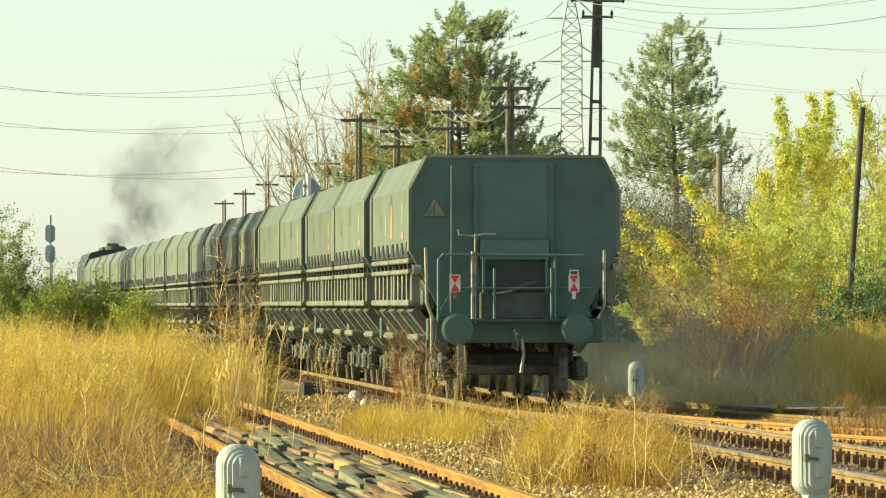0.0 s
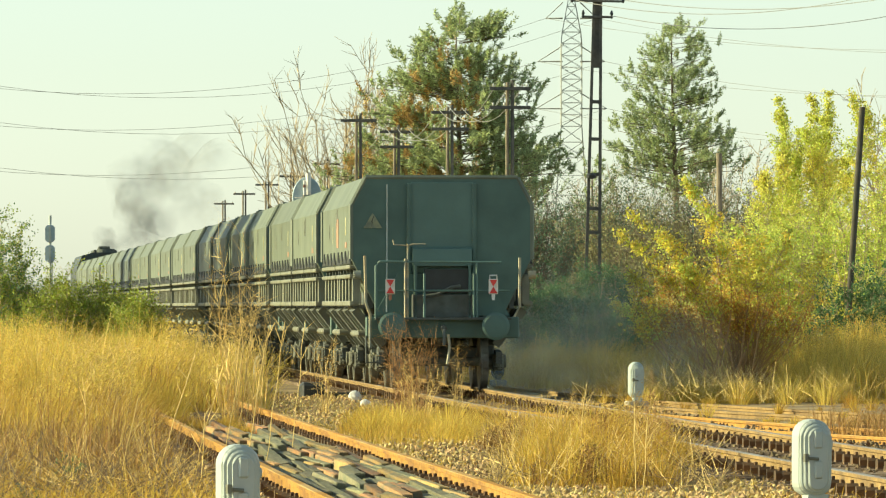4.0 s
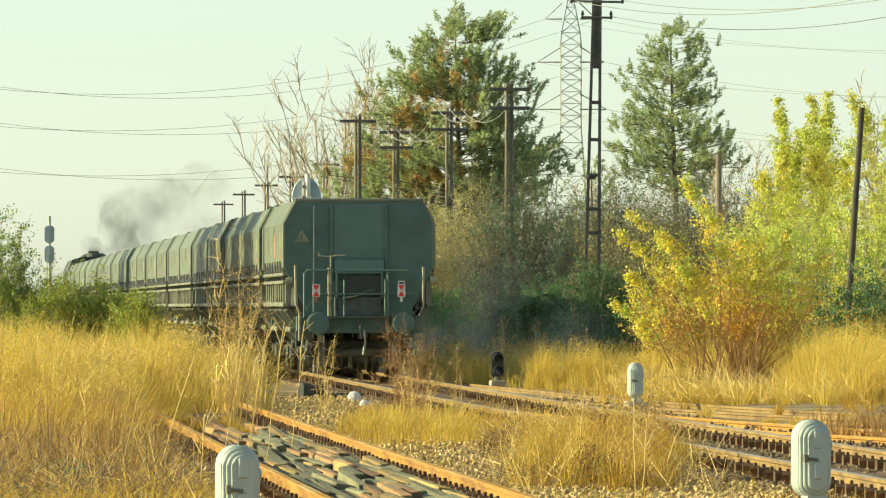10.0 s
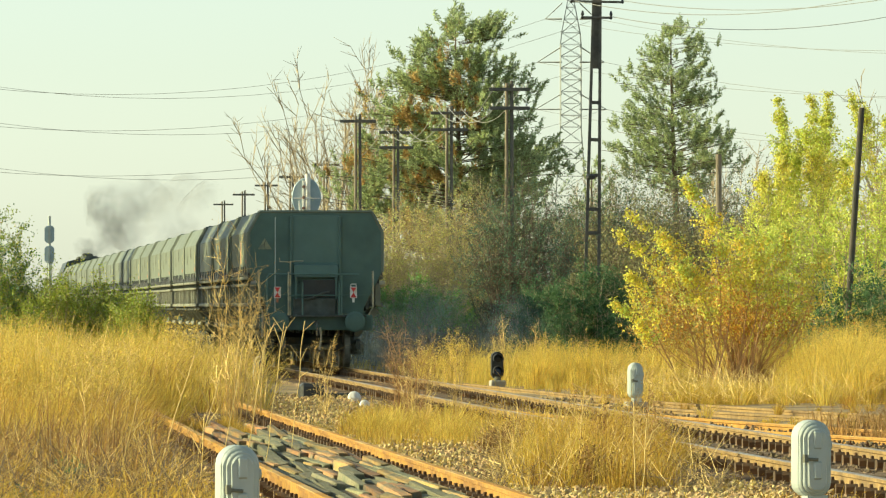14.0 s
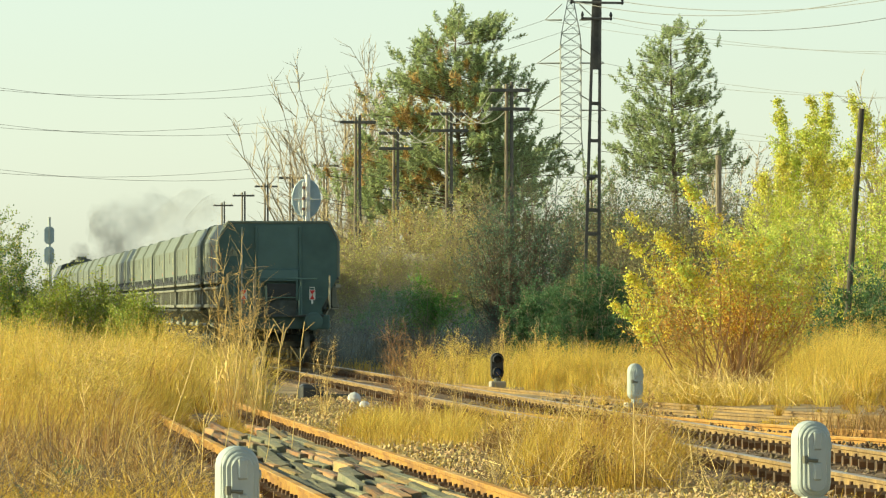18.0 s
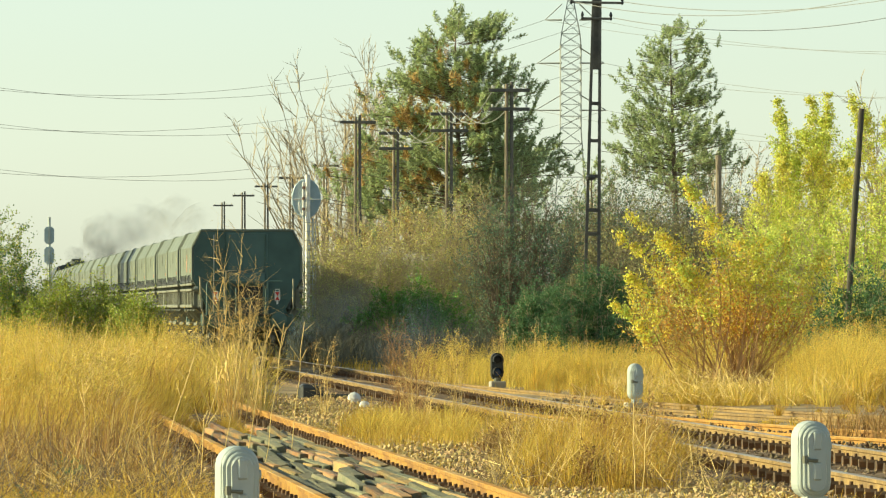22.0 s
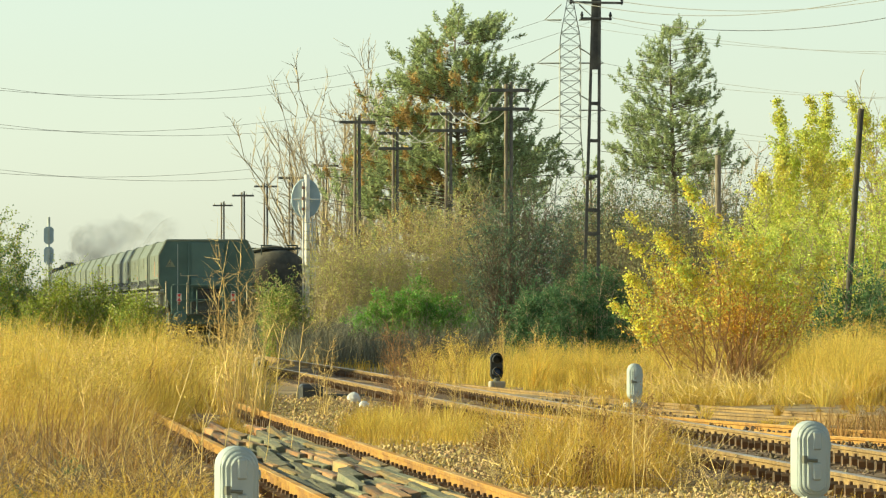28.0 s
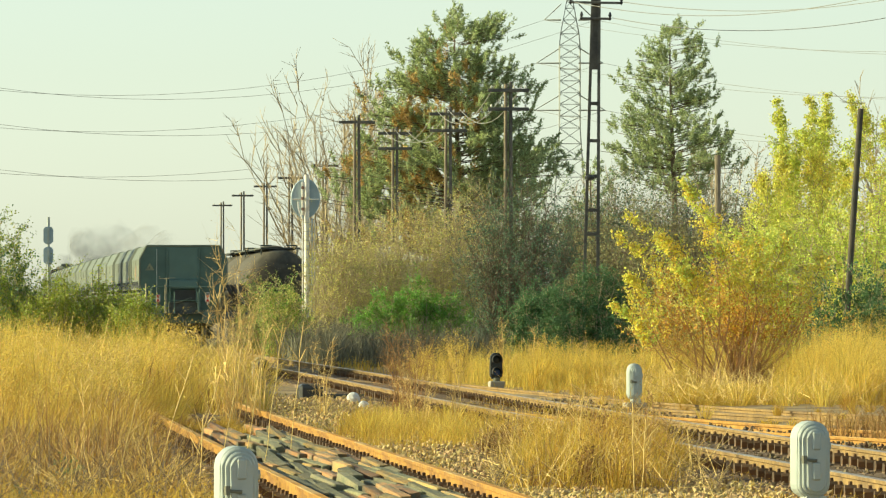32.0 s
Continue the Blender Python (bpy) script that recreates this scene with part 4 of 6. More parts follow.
for z, reach, sag in ((21.5, 3.6, 7.0), (26.3, 3.4, 7.2), (30.7, 2.6, 7.9)):
    for s in (-1, 1):
        wire("power_line", (13.0 + s * reach, 690, z), (-75 + s * reach, 690, z), sag + s * 0.2, 0.02, "thin dark power line across the pale sky")
        wire("power_line", (13.0 + s * reach, 690, z), (95 + s * reach, 600, z), 5.0 + s * 0.2, 0.02, "thin dark power line across the pale sky")


def tank_wagon(m):
    th = thing("tank_wagon", "rusty brown tank wagon standing on a far siding", "wagon", m, group="standing tank wagons")
    bm = bmesh.new()
    lathe(bm, ((0.3, -0.28), (0.9, -0.2), (1.25, -0.05), (1.38, 0.15), (1.38, 11.5), (1.25, 11.7), (0.3, 11.9)), 36, pose(0, 0, 2.45, -90))
    part("tank", bm, "tank_rust", th, smooth=True)
    bm = bmesh.new()
    lathe(bm, ((0.45, 3.75), (0.45, 4.0), (0.1, 4.06)), 16, pose(0, 5.8, 0))
    part("dome", bm, "tank_rust", th)
    for s in (-1, 1):
        bm = bmesh.new()
        tube(bm, [(s * 0.75, 0.2, 3.6), (s * 0.75, 0.2, 4.0), (s * 0.3, 0.2, 4.0)], 0.035)
        part("hand_rail", bm, "soot", th)
    bm = bmesh.new()
    box(bm, -0.75, 0.9, 0.3, 11.2, 3.86, 3.92)
    part("walkway", bm, "soot", th)
    bm = bmesh.new()
    box(bm, -1.3, 1.3, -0.5, 12.2, 0.9, 1.2, 0.03)
    part("underframe", bm, "soot", th)
    for yy in (1.0, 2.8, 8.9, 10.7):
        for x in (-0.75, 0.75):
            bm = bmesh.new()
            rod(bm, (x - 0.06, yy, 0.46), (x + 0.06, yy, 0.46), 0.46, n=20)
            part("wheel", bm, "soot", th)


for k in range(3):
    tank_wagon(pose(line_x(283 + 13.4 * k, 5.75), 283 + 13.4 * k, 0, 0, 0, 4.29))


# ---- plants ----
def meadow(name, label, n, region, h0, h1, w, mat, lean=0.25, wind=0.10, tuft=0.0):
    """Blades over a region: region(u, v) gives x, y. tuft: how strongly they gather."""
    u, v = rng.random(n), rng.random(n)
    x, y = region(u, v)
    clump = np.array([noise.noise((a * 1.1, b * 0.5, 3.0)) for a, b in zip(x, y)])
    keep = rng.random(n) < np.clip(1 - tuft * 0.5 + tuft * clump * 2.2, 0.03, 1)
    x, y, clump = x[keep], y[keep], clump[keep]
    k = len(x)
    base = np.stack([x, y, np.full(k, GROUND - 0.04)], 1)
    h = rng.uniform(h0, h1, k) * (1 + 0.35 * clump)
    ln = rng.normal(0, lean, (k, 2))
    ln[:, 0] += wind
    ob = quick_mesh(name, blades(base, h, rng.uniform(0.6, 1.4, k) * w, ln), 4, mat)
    return tagged(ob, label, "grass", kind="stuff")


def strip(y0, y1, left, right):
    """Points with as many per step of angle near as far; left, right: x as functions of y."""
    def f(u, v):
        y = 1 / (1 / y0 + (1 / y1 - 1 / y0) * u)
        return left(y) + (right(y) - left(y)) * v, y
    return f


edge_l, edge_r = (lambda y: -0.072 * y - 0.5), (lambda y: 0.072 * y + 0.5)
near_left = lambda y: line_x(y, -4.84) - 1.25 - 0.4 * np.clip((82 - y) / 20, 0, 1) + 0.12 * np.sin(y * 2.3)
overgrown = lambda y: line_x(y, -4.84) - 1.5 + np.clip((y - 97) * 0.4, 0, 2.6) + 0.35 * np.sin(y * 1.7) + 0.25 * np.sin(y * 4.1)
right_verge = lambda y: line_x(y, 1.7)

meadow("tall_dry_grass", "tall golden dry grass beside the side track", 9000, strip(86, 140, edge_l, overgrown), 0.45, 1.05, 0.010, "pale_grass", 0.32, tuft=0.5)
meadow("dry_grass", "short golden dry grass with brown stalks", 11000, strip(46, 88, edge_l, near_left), 0.15, 0.62, 0.007, "dry_grass", 0.45, tuft=0.8)
meadow("dry_grass", "knee-high golden grass before the tall meadow", 7000, strip(68, 90, edge_l, near_left), 0.3, 0.85, 0.008, "dry_grass", 0.45, tuft=0.7)
meadow("dry_grass", "thin dry grass on the bank", 9600, strip(120, 170, lambda y: 2.4, lambda y: 9.0), 0.08, 0.35, 0.010, "dry_grass", 0.4, tuft=0.5)
meadow("brown_stalks", "low brown dead weeds in the grass", 10500, strip(50, 96, edge_l, near_left), 0.15, 0.55, 0.007, "brown_weed", 0.5, tuft=0.9)
meadow("brown_stalks", "brown dead weeds among the tall grass", 6750, strip(90, 118, edge_l, overgrown), 0.5, 1.15, 0.010, "brown_weed", 0.4, tuft=1.2)
meadow("dry_grass", "dry grass tuft between the tracks", 7680, strip(78, 98, lambda y: -1.3, lambda y: 0.75), 0.10, 0.42, 0.006, "dry_grass", 0.45, tuft=0.8)
meadow("dry_grass", "golden brown grass clump between the tracks", 4500, strip(59, 80, lambda y: 0.6, lambda y: 2.1), 0.15, 0.7, 0.006, "dry_grass", 0.35, tuft=0.9)
meadow("brown_stalks", "brown weeds in the grass clump", 4875, strip(59, 76, lambda y: 0.7, lambda y: 2.1), 0.15, 0.6, 0.006, "brown_weed", 0.6, tuft=1.0)
meadow("dry_grass", "golden dry grass bank beyond the tracks", 2600, strip(128, 165, lambda y: line_x(y, 2.6), lambda y: 4.5), 0.1, 0.55, 0.009, "pale_grass", 0.4, tuft=1.0)
meadow("dry_grass", "taller golden tufts by the low signal", 1600, strip(139, 147, lambda y: -0.6, lambda y: 2.2), 0.4, 1.05, 0.009, "pale_grass", 0.3, tuft=0.9)
meadow("dry_grass", "low dry grass under the yellow bush", 9600, strip(114, 127, lambda y: 3.3, lambda y: 5.6), 0.05, 0.38, 0.008, "dry_grass", 0.45, tuft=0.8)
meadow("dry_grass", "tall golden grass beside the yellow bush", 3200, strip(114, 127, lambda y: 6.3, edge_r), 0.3, 1.2, 0.010, "pale_grass", 0.3, tuft=0.4)
meadow("brown_stalks", "reddish brown dead weeds by the diverging track", 13500, strip(66, 86, lambda y: 4.9 + (84 - y) * 0.2, edge_r), 0.2, 0.62, 0.007, "brown_weed", 0.4, tuft=0.4)
meadow("dry_grass", "far dry meadow", 10560, strip(140, 265, edge_l, lambda y: line_x(y, -1.9)), 0.4, 1.1, 0.016, "pale_grass", 0.25)
meadow("dry_grass", "far dry meadow between the tracks and the hedge", 9600, strip(165, 265, right_verge, lambda y: 9.0), 0.1, 0.4, 0.016, "dry_grass", 0.25, tuft=0.5)
# The dark tone of this brush stands in for shade at the hedge's foot.
meadow("dark_brush", "brush below the hedge, coloured dark to stand for shade", 17000, strip(186, 214, lambda y: line_x(y, 2.0), lambda y: 2.6), 0.5, 1.5, 0.016, "dark_brush", 0.4, tuft=0.3)
meadow("low_weeds", "sparse low weeds in the ballast", 9000, strip(48, 120, lambda y: line_x(y, -4.0), lambda y: line_x(y, -0.9)), 0.05, 0.22, 0.007, "dry_grass", 0.5, tuft=0.9)


def tufted(label, n, region, h0, h1, per, w, mat, spread=0.34, head=0.0):
    """Separate bunches: blades that fan out of one root, with airy seed heads."""
    x, y = region(rng.random(n), rng.random(n))
    keep = np.array([noise.noise((a * 0.7, b * 0.3, 5.0)) for a, b in zip(x, y)]) * 1.5 + 0.55 > rng.random(n)
    x, y = x[keep], y[keep]
    k = len(x)
    size = rng.uniform(h0, h1, k)
    own = np.repeat(np.arange(k), per)
    m = k * per
    out = rng.normal(0, 1, (m, 2))
    base = np.stack([x[own] + out[:, 0] * 0.05 * size[own], y[own] + out[:, 1] * 0.05 * size[own], np.full(m, GROUND - 0.04)], 1)
    lean = out * spread + rng.normal(0, 0.09, (k, 2))[own] + np.array([0.06, 0])
    h = size[own] * rng.uniform(0.45, 1.0, m) * np.clip(1.15 - 0.3 * np.linalg.norm(out, axis=1), 0.35, 1.1)
    ob = quick_mesh("grass_tufts", blades(base, h, rng.uniform(0.6, 1.4, m) * w, lean), 4, mat)
    tagged(ob, label, "grass", kind="stuff")
    if head:
        pick = rng.random(m) < head
        hb, hh, hl = base[pick], h[pick], lean[pick]
        rows = []
        for j in range(2):
            f = rng.uniform(0.75, 1.06, len(hh))
            rows.append(hb + np.stack([hl[:, 0] * hh * f, hl[:, 1] * hh * f, hh * f], 1) + rng.normal(0, 0.025, (len(hh), 3)))
        c = np.concatenate(rows)
        ob = quick_mesh("seed_heads", leaves(c, rng.uniform(0.5, 1.4, len(c)) * w * 1.5), 4, mat)
        tagged(ob, "airy golden seed heads above the dry grass", "grass", kind="stuff")


tufted("bunches of tall golden dry grass in the meadow", 450, strip(86, 135, edge_l, overgrown), 0.8, 1.75, 34, 0.011, "pale_grass", 0.30, head=0.25)
tufted("bunches of golden dry grass before the tall meadow", 320, strip(58, 88, edge_l, near_left), 0.35, 0.85, 30, 0.0078, "dry_grass", 0.42, head=0.2)
tufted("low bunches of dry grass in the foreground", 420, strip(46, 62, edge_l, near_left), 0.2, 0.5, 34, 0.005, "dry_grass", 0.5, head=0.15)
tufted("bunches of golden grass between the tracks", 200, strip(59, 80, lambda y: 0.65, lambda y: 2.1), 0.4, 0.9, 40, 0.006, "dry_grass", 0.36, head=0.3)
tufted("bunches of golden grass on the bank", 240, strip(134, 165, lambda y: line_x(y, 2.6), lambda y: 4.5), 0.5, 1.15, 40, 0.010, "pale_grass", 0.32, head=0.25)
tufted("bunches of golden grass beside the yellow bush", 110, strip(114, 127, lambda y: 6.2, edge_r), 0.5, 1.3, 44, 0.010, "pale_grass", 0.34, head=0.3)


def plumes(label, n, region, h0, h1, wide, stems, fluff, mat, blade=0.008, dust=0.017, drift=0.12):
    """Soft mounds: stems that arch outward from one foot under a cloud of fine seed fluff."""
    x, y = region(rng.random(n), rng.random(n))
    patch = np.array([noise.noise((p * 0.55, q * 0.2, 11.0)) for p, q in zip(x, y)])
    keep = patch * 1.8 + 0.72 > rng.random(n)
    x, y, patch = x[keep], y[keep], patch[keep]
    n = len(x)
    H = rng.uniform(h0, h1, n) * (1 + 0.4 * patch)
    R = H * rng.uniform(0.7, 1.2, n) * wide
    own = np.repeat(np.arange(n), stems)
    m = len(own)
    a, r = rng.uniform(0, 2 * math.pi, m), np.sqrt(rng.random(m))
    out = np.stack([np.cos(a), np.sin(a)], 1) * (r * R[own])[:, None]
    foot = np.stack([x[own] + out[:, 0] * 0.25, y[own] + out[:, 1] * 0.25, np.full(m, GROUND - 0.04)], 1)
    rise = H[own] * (1 - 0.5 * r ** 2) * rng.uniform(0.7, 1.05, m)
    tip = np.stack([x[own] + out[:, 0] + drift * H[own], y[own] + out[:, 1], GROUND + rise], 1)
    knee = np.stack([foot[:, 0] * 0.7 + tip[:, 0] * 0.3, foot[:, 1] * 0.7 + tip[:, 1] * 0.3, GROUND + rise * rng.uniform(0.75, 1.1, m)], 1)

    def at(f, i=slice(None)):
        return foot[i] * (1 - f) ** 2 + knee[i] * 2 * f * (1 - f) + tip[i] * f ** 2
    turn = rng.uniform(0, math.pi, m)
    side = np.stack([np.cos(turn), np.sin(turn), np.zeros(m)], 1) * (blade / 2 * rng.uniform(0.6, 1.3, m))[:, None]
    quads = []
    for f0, f1, w0, w1 in ((0.0, 0.4, 1.0, 0.85), (0.4, 0.75, 0.85, 0.55), (0.75, 1.0, 0.55, 0.15)):
        p, q = at(f0), at(f1)
        quads.append(np.stack([p - side * w0, p + side * w0, q + side * w1, q - side * w1], 1))
    pick = rng.integers(0, m, n * fluff)
    c = at(rng.uniform(0.55, 1.04, len(pick))[:, None], pick) + rng.normal(0, 0.03, (len(pick), 3))
    quads.append(leaves(c, rng.uniform(0.5, 1.4, len(pick)) * dust, 0.5))
    tagged(quick_mesh("plume_grass", np.concatenate(quads), 4, mat), label, "grass", kind="stuff")


plumes("feathery mounds of pale golden grass in the meadow", 150, strip(88, 132, edge_l, overgrown), 0.8, 1.5, 0.75, 95, 850, "pale_grass")
plumes("tall feathery grass mounds at the far side of the meadow", 60, strip(110, 140, edge_l, lambda y: overgrown(y) - 1.0), 0.95, 1.5, 0.75, 95, 900, "pale_grass")
plumes("feathery golden grass mounds before the tall meadow", 120, strip(66, 90, edge_l, near_left), 0.45, 0.85, 0.85, 80, 600, "dry_grass", 0.006, 0.012)
plumes("low feathery mounds of dry grass in the foreground", 70, strip(47, 66, edge_l, near_left), 0.22, 0.5, 0.9, 70, 380, "dry_grass", 0.0045, 0.009)
plumes("orange-brown dead weed mounds in the meadow", 110, strip(54, 112, edge_l, near_left), 0.4, 0.95, 0.9, 90, 240, "brown_weed", 0.006, 0.012)
plumes("feathery golden grass mounds beside the yellow bush", 60, strip(115, 128, lambda y: 6.1, edge_r), 0.7, 1.35, 0.8, 90, 1000, "pale_grass", 0.008, 0.018)
plumes("feathery golden grass on the bank", 45, strip(136, 152, lambda y: line_x(y, 3.0), lambda y: 4.2), 0.5, 1.1, 0.8, 90, 700, "pale_grass", 0.009, 0.02)

plumes("low dry grass grown over the side track", 34, strip(84, 92, near_left, lambda y: line_x(y, -4.6)), 0.12, 0.34, 1.0, 90, 160, "dry_grass", 0.006, 0.012)
plumes("dry grass that closes over the side track", 40, strip(91, 101, near_left, lambda y: line_x(y, -5.2)), 0.3, 0.8, 0.9, 110, 260, "pale_grass", 0.007, 0.014)
plumes("taller feathery grass mound at the foot of the yellow bush", 26, strip(121, 128, lambda y: 6.6, lambda y: 8.6), 1.1, 1.6, 0.75, 90, 1300, "pale_grass", 0.008, 0.018)
plumes("golden grass grown up behind the yellow bush", 34, strip(132, 138, lambda y: 3.9, lambda y: 7.6), 0.8, 1.3, 0.9, 130, 420, "pale_grass", 0.009, 0.02)
plumes("pale low grass at the foot of the yellow bush", 60, strip(112, 128, lambda y: 3.2, lambda y: 6.8), 0.2, 0.55, 1.1, 110, 260, "pale_grass", 0.008, 0.016)
plumes("low grass over the sunken tracks", 70, strip(88, 132, lambda y: line_x(y, 2.2), lambda y: line_x(y, 2.2) + 4.5), 0.08, 0.26, 1.2, 70, 120, "dry_grass", 0.007, 0.014)
plumes("olive golden feathery mound at the foot of the dead weed", 14, strip(80, 89, lambda y: -0.95, lambda y: 0.55), 0.25, 0.5, 1.0, 110, 280, "pale_grass", 0.006, 0.012)
plumes("reddish brown dead weed mounds by the diverging track", 34, strip(66, 84, lambda y: 4.9 + (84 - y) * 0.15, lambda y: edge_r(y) + 0.6), 0.35, 0.7, 0.9, 100, 260, "brown_weed", 0.006, 0.012)
plumes("brown feathery clump between the tracks", 44, strip(60, 74, lambda y: 0.65, lambda y: 2.2), 0.5, 0.85, 0.8, 110, 260, "dry_grass", 0.005, 0.011)


def shrub(name, label, x, y, wide, deep, high, stems, leaf_n, leaf, leaf_mat, twig_mat="twig", base=0.35, thick=0.02, twigs=7, seed=1, leaf_low=0.2, arch=0.25, second=None, clump=0.45):
    """Stems that fan out from a foot, side twigs on them, and leaves on the twigs."""
    g = np.random.default_rng(seed)
    th = thing(name, label, "bush" if "bush" in name else "tree", pose(x, y, GROUND - 0.05))
    A, B, R0, R1, TA, TB, TR, tips = [], [], [], [], [], [], [], []
    for _ in range(stems):
        a = g.uniform(0, 2 * math.pi)
        foot = np.array([math.cos(a) * wide / 2 * base * g.random(), math.sin(a) * deep / 2 * base * g.random(), 0])
        rad = g.random() ** 0.6
        top = np.array([math.cos(a) * wide / 2 * rad, math.sin(a) * deep / 2 * rad, high * (1 - 0.45 * rad ** 2) * g.uniform(0.7, 1.0)])
        pts = []
        for k in range(6):
            f = k / 5
            p = foot + (top - foot) * f
            p[2] = top[2] * (f + arch * f * (1 - f))
            p += g.normal(0, 0.02 * high, 3) * (0.3 + f) * (k > 0)
            pts.append(p)
        r = thick * g.uniform(0.5, 1.1)
        for k in range(5):
            A.append(pts[k]), B.append(pts[k + 1]), R0.append(r * (1 - k / 5.5)), R1.append(r * (1 - (k + 1) / 5.5))
            for _ in range(twigs):
                f = g.random()
                s = pts[k] + (pts[k + 1] - pts[k]) * f
                d = (pts[k + 1] - pts[k]) * 0.5 + g.normal(0, 0.09 * high, 3)
                e = s + d * g.uniform(0.4, 1.0)
                e[2] = max(e[2], 0.05)
                TA.append(s), TB.append(e), TR.append(r * 0.3)
                tips.append((s, e))
    quick_mesh("branchwork", sticks(A, B, R0, R1), 4, twig_mat, th)
    quick_mesh("twig_tangle", spikes(TA, TB, TR), 3, twig_mat, th)
    if leaf_n:
        t = np.array(tips)
        low = t[:, 1, 2] > leaf_low * high
        t = t[low]
        t = t[g.random(len(t)) < clump]
        pick = t[g.integers(0, len(t), leaf_n)]
        c = pick[:, 0] + (pick[:, 1] - pick[:, 0]) * g.uniform(0.2, 1.1, leaf_n)[:, None] + g.normal(0, leaf * 0.8, (leaf_n, 3))
        c[:, 2] = np.maximum(c[:, 2], 0.05)
        cut = int(leaf_n * (0.65 if second else 1))
        quick_mesh("foliage", leaves(c[:cut], g.uniform(0.6, 1.3, cut) * leaf), 4, leaf_mat, th)
        if second:
            quick_mesh("foliage", leaves(c[cut:], g.uniform(0.6, 1.3, leaf_n - cut) * leaf), 4, second, th)
    return th


shrub("yellow_bush", "many-stemmed bush with bright yellow autumn leaves", 5.75, 131.5, 4.5, 2.4, 2.7, 70, 7000, 0.056, "orange_leaf", "orange_twig", thick=0.018, seed=3, base=0.14, twigs=8, leaf_low=0.42, second="yellow_leaf")
for i, (x, y, w, h) in enumerate(((5.3, 149, 2.4, 3.0), (6.5, 147, 2.6, 3.4), (7.6, 152, 2.6, 3.6))):
    shrub("dry_bush", "golden olive thicket behind the yellow bush", x, y, w, 1.8, h, 40, 14000, 0.06, "olive_leaf", "orange_twig", thick=0.018, seed=180 + i, base=0.85, leaf_low=0.0, second="orange_leaf", clump=0.8)
for i, (x, y, w, h) in enumerate(((6.9, 143, 2.4, 4.6), (8.4, 138, 2.6, 4.6), (9.4, 140, 2.4, 4.9), (7.9, 147, 2.2, 4.6), (10.2, 147, 2.2, 5.0))):
    shrub("poplar_tree", "slender young tree with yellow-green autumn leaves", x, y, w, w, h, 20, 17000, 0.058, "lime_leaf", thick=0.03, seed=20 + i, base=0.25, twigs=9, arch=0.4, leaf_low=0.12)
shrub("green_bush", "dense dark green bush", 8.35, 133.5, 2.9, 2.0, 2.8, 34, 24000, 0.058, "dark_leaf", seed=31, leaf_low=0.0, base=0.8)
shrub("green_bush", "dense dark green bush in the shade", 3.6, 166, 2.8, 2.2, 2.9, 34, 30000, 0.055, "dark_leaf", seed=32, leaf_low=0.0, base=0.8)
shrub("green_bush", "dense dark green bush in the shade", 2.3, 173, 2.6, 2.0, 2.5, 30, 20000, 0.058, "dark_leaf", seed=35, leaf_low=0.0, base=0.85)
shrub("green_bush", "dense dark green bush in the shade", 4.75, 170, 2.0, 2.0, 2.2, 24, 16000, 0.058, "dark_leaf", seed=36, leaf_low=0.0, base=0.85)
shrub("green_bush", "round fresh green bush below the hedge", -0.8, 197, 4.3, 2.0, 2.55, 70, 42000, 0.056, "fresh_leaf", seed=33, leaf_low=0.0, base=0.9)
shrub("willow_bush", "tall grey-green willow bush with thin upright stems", 2.1, 190, 3.9, 3.0, 5.9, 110, 26000, 0.055, "willow_leaf", "bark", thick=0.026, seed=34, base=0.35, leaf_low=0.05)
for i, (x, w, h) in enumerate(((-3.4, 2.4, 4.9), (-2.3, 2.6, 5.2), (-1.1, 2.6, 5.6), (0.1, 2.4, 5.9), (1.0, 2.2, 6.2))):
    shrub("dry_bush", "brown and yellowish half-bare hedge bush", x, 216 + i, w, 2.4, h, 60, 10500, 0.054, "olive_leaf", "twig", thick=0.022, seed=40 + i, base=0.8, leaf_low=0.1)
for i, (x, y, w, h) in enumerate(((-9.6, 150, 1.7, 3.5), (-10.9, 152, 2.4, 3.7), (-8.5, 149, 2.0, 2.5), (-7.6, 150, 2.0, 2.4), (-6.7, 148, 1.4, 2.1))):
    shrub("green_bush", "green bush at the edge of the dry meadow", x, y, w, 2.0, h * 1.04, 34, 34000 if i < 2 else 26000, 0.052, "green_leaf", seed=50 + i, leaf_low=0.0, base=0.9, second="dark_leaf" if i < 2 else None, clump=0.9)
for i, (x, y, w, h) in enumerate(((-6.7, 239, 1.3, 2.9), (-5.35, 218, 1.3, 2.75), (-4.7, 220, 1.6, 2.5))):
    shrub("green_bush", "yellowish green bush by the signal mast", x, y, w, 2.0, h + 0.1, 26, 12000, 0.058, "olive_leaf", seed=60 + i, leaf_low=0.0, base=0.85, second="fresh_leaf")
for i, (x, y, w, h) in enumerate(((5.6, 246, 2.6, 5.8), (6.8, 240, 2.6, 6.0), (8.1, 238, 2.6, 6.0), (9.4, 244, 2.6, 5.6), (10.8, 236, 2.6, 5.6), (12.2, 240, 2.8, 6.0))):
    shrub("dry_bush", "brown half-bare bush in the distance", x, y, w, 2.2, h, 34, 6500, 0.1, "brown_leaf", "bark", thick=0.025, seed=70 + i, base=0.8, leaf_low=0.1)

for i in range(6):
    shrub("dry_bush", "brown and olive hedge bush with fine twigs", -3.7 + 1.05 * i, 228 + (i % 2), 2.2, 2.0, 4.4 + 0.22 * i, 34, 6500, 0.07, "olive_leaf", "twig", thick=0.02, seed=160 + i, base=0.85, leaf_low=0.0, second="brown_leaf", clump=0.8)


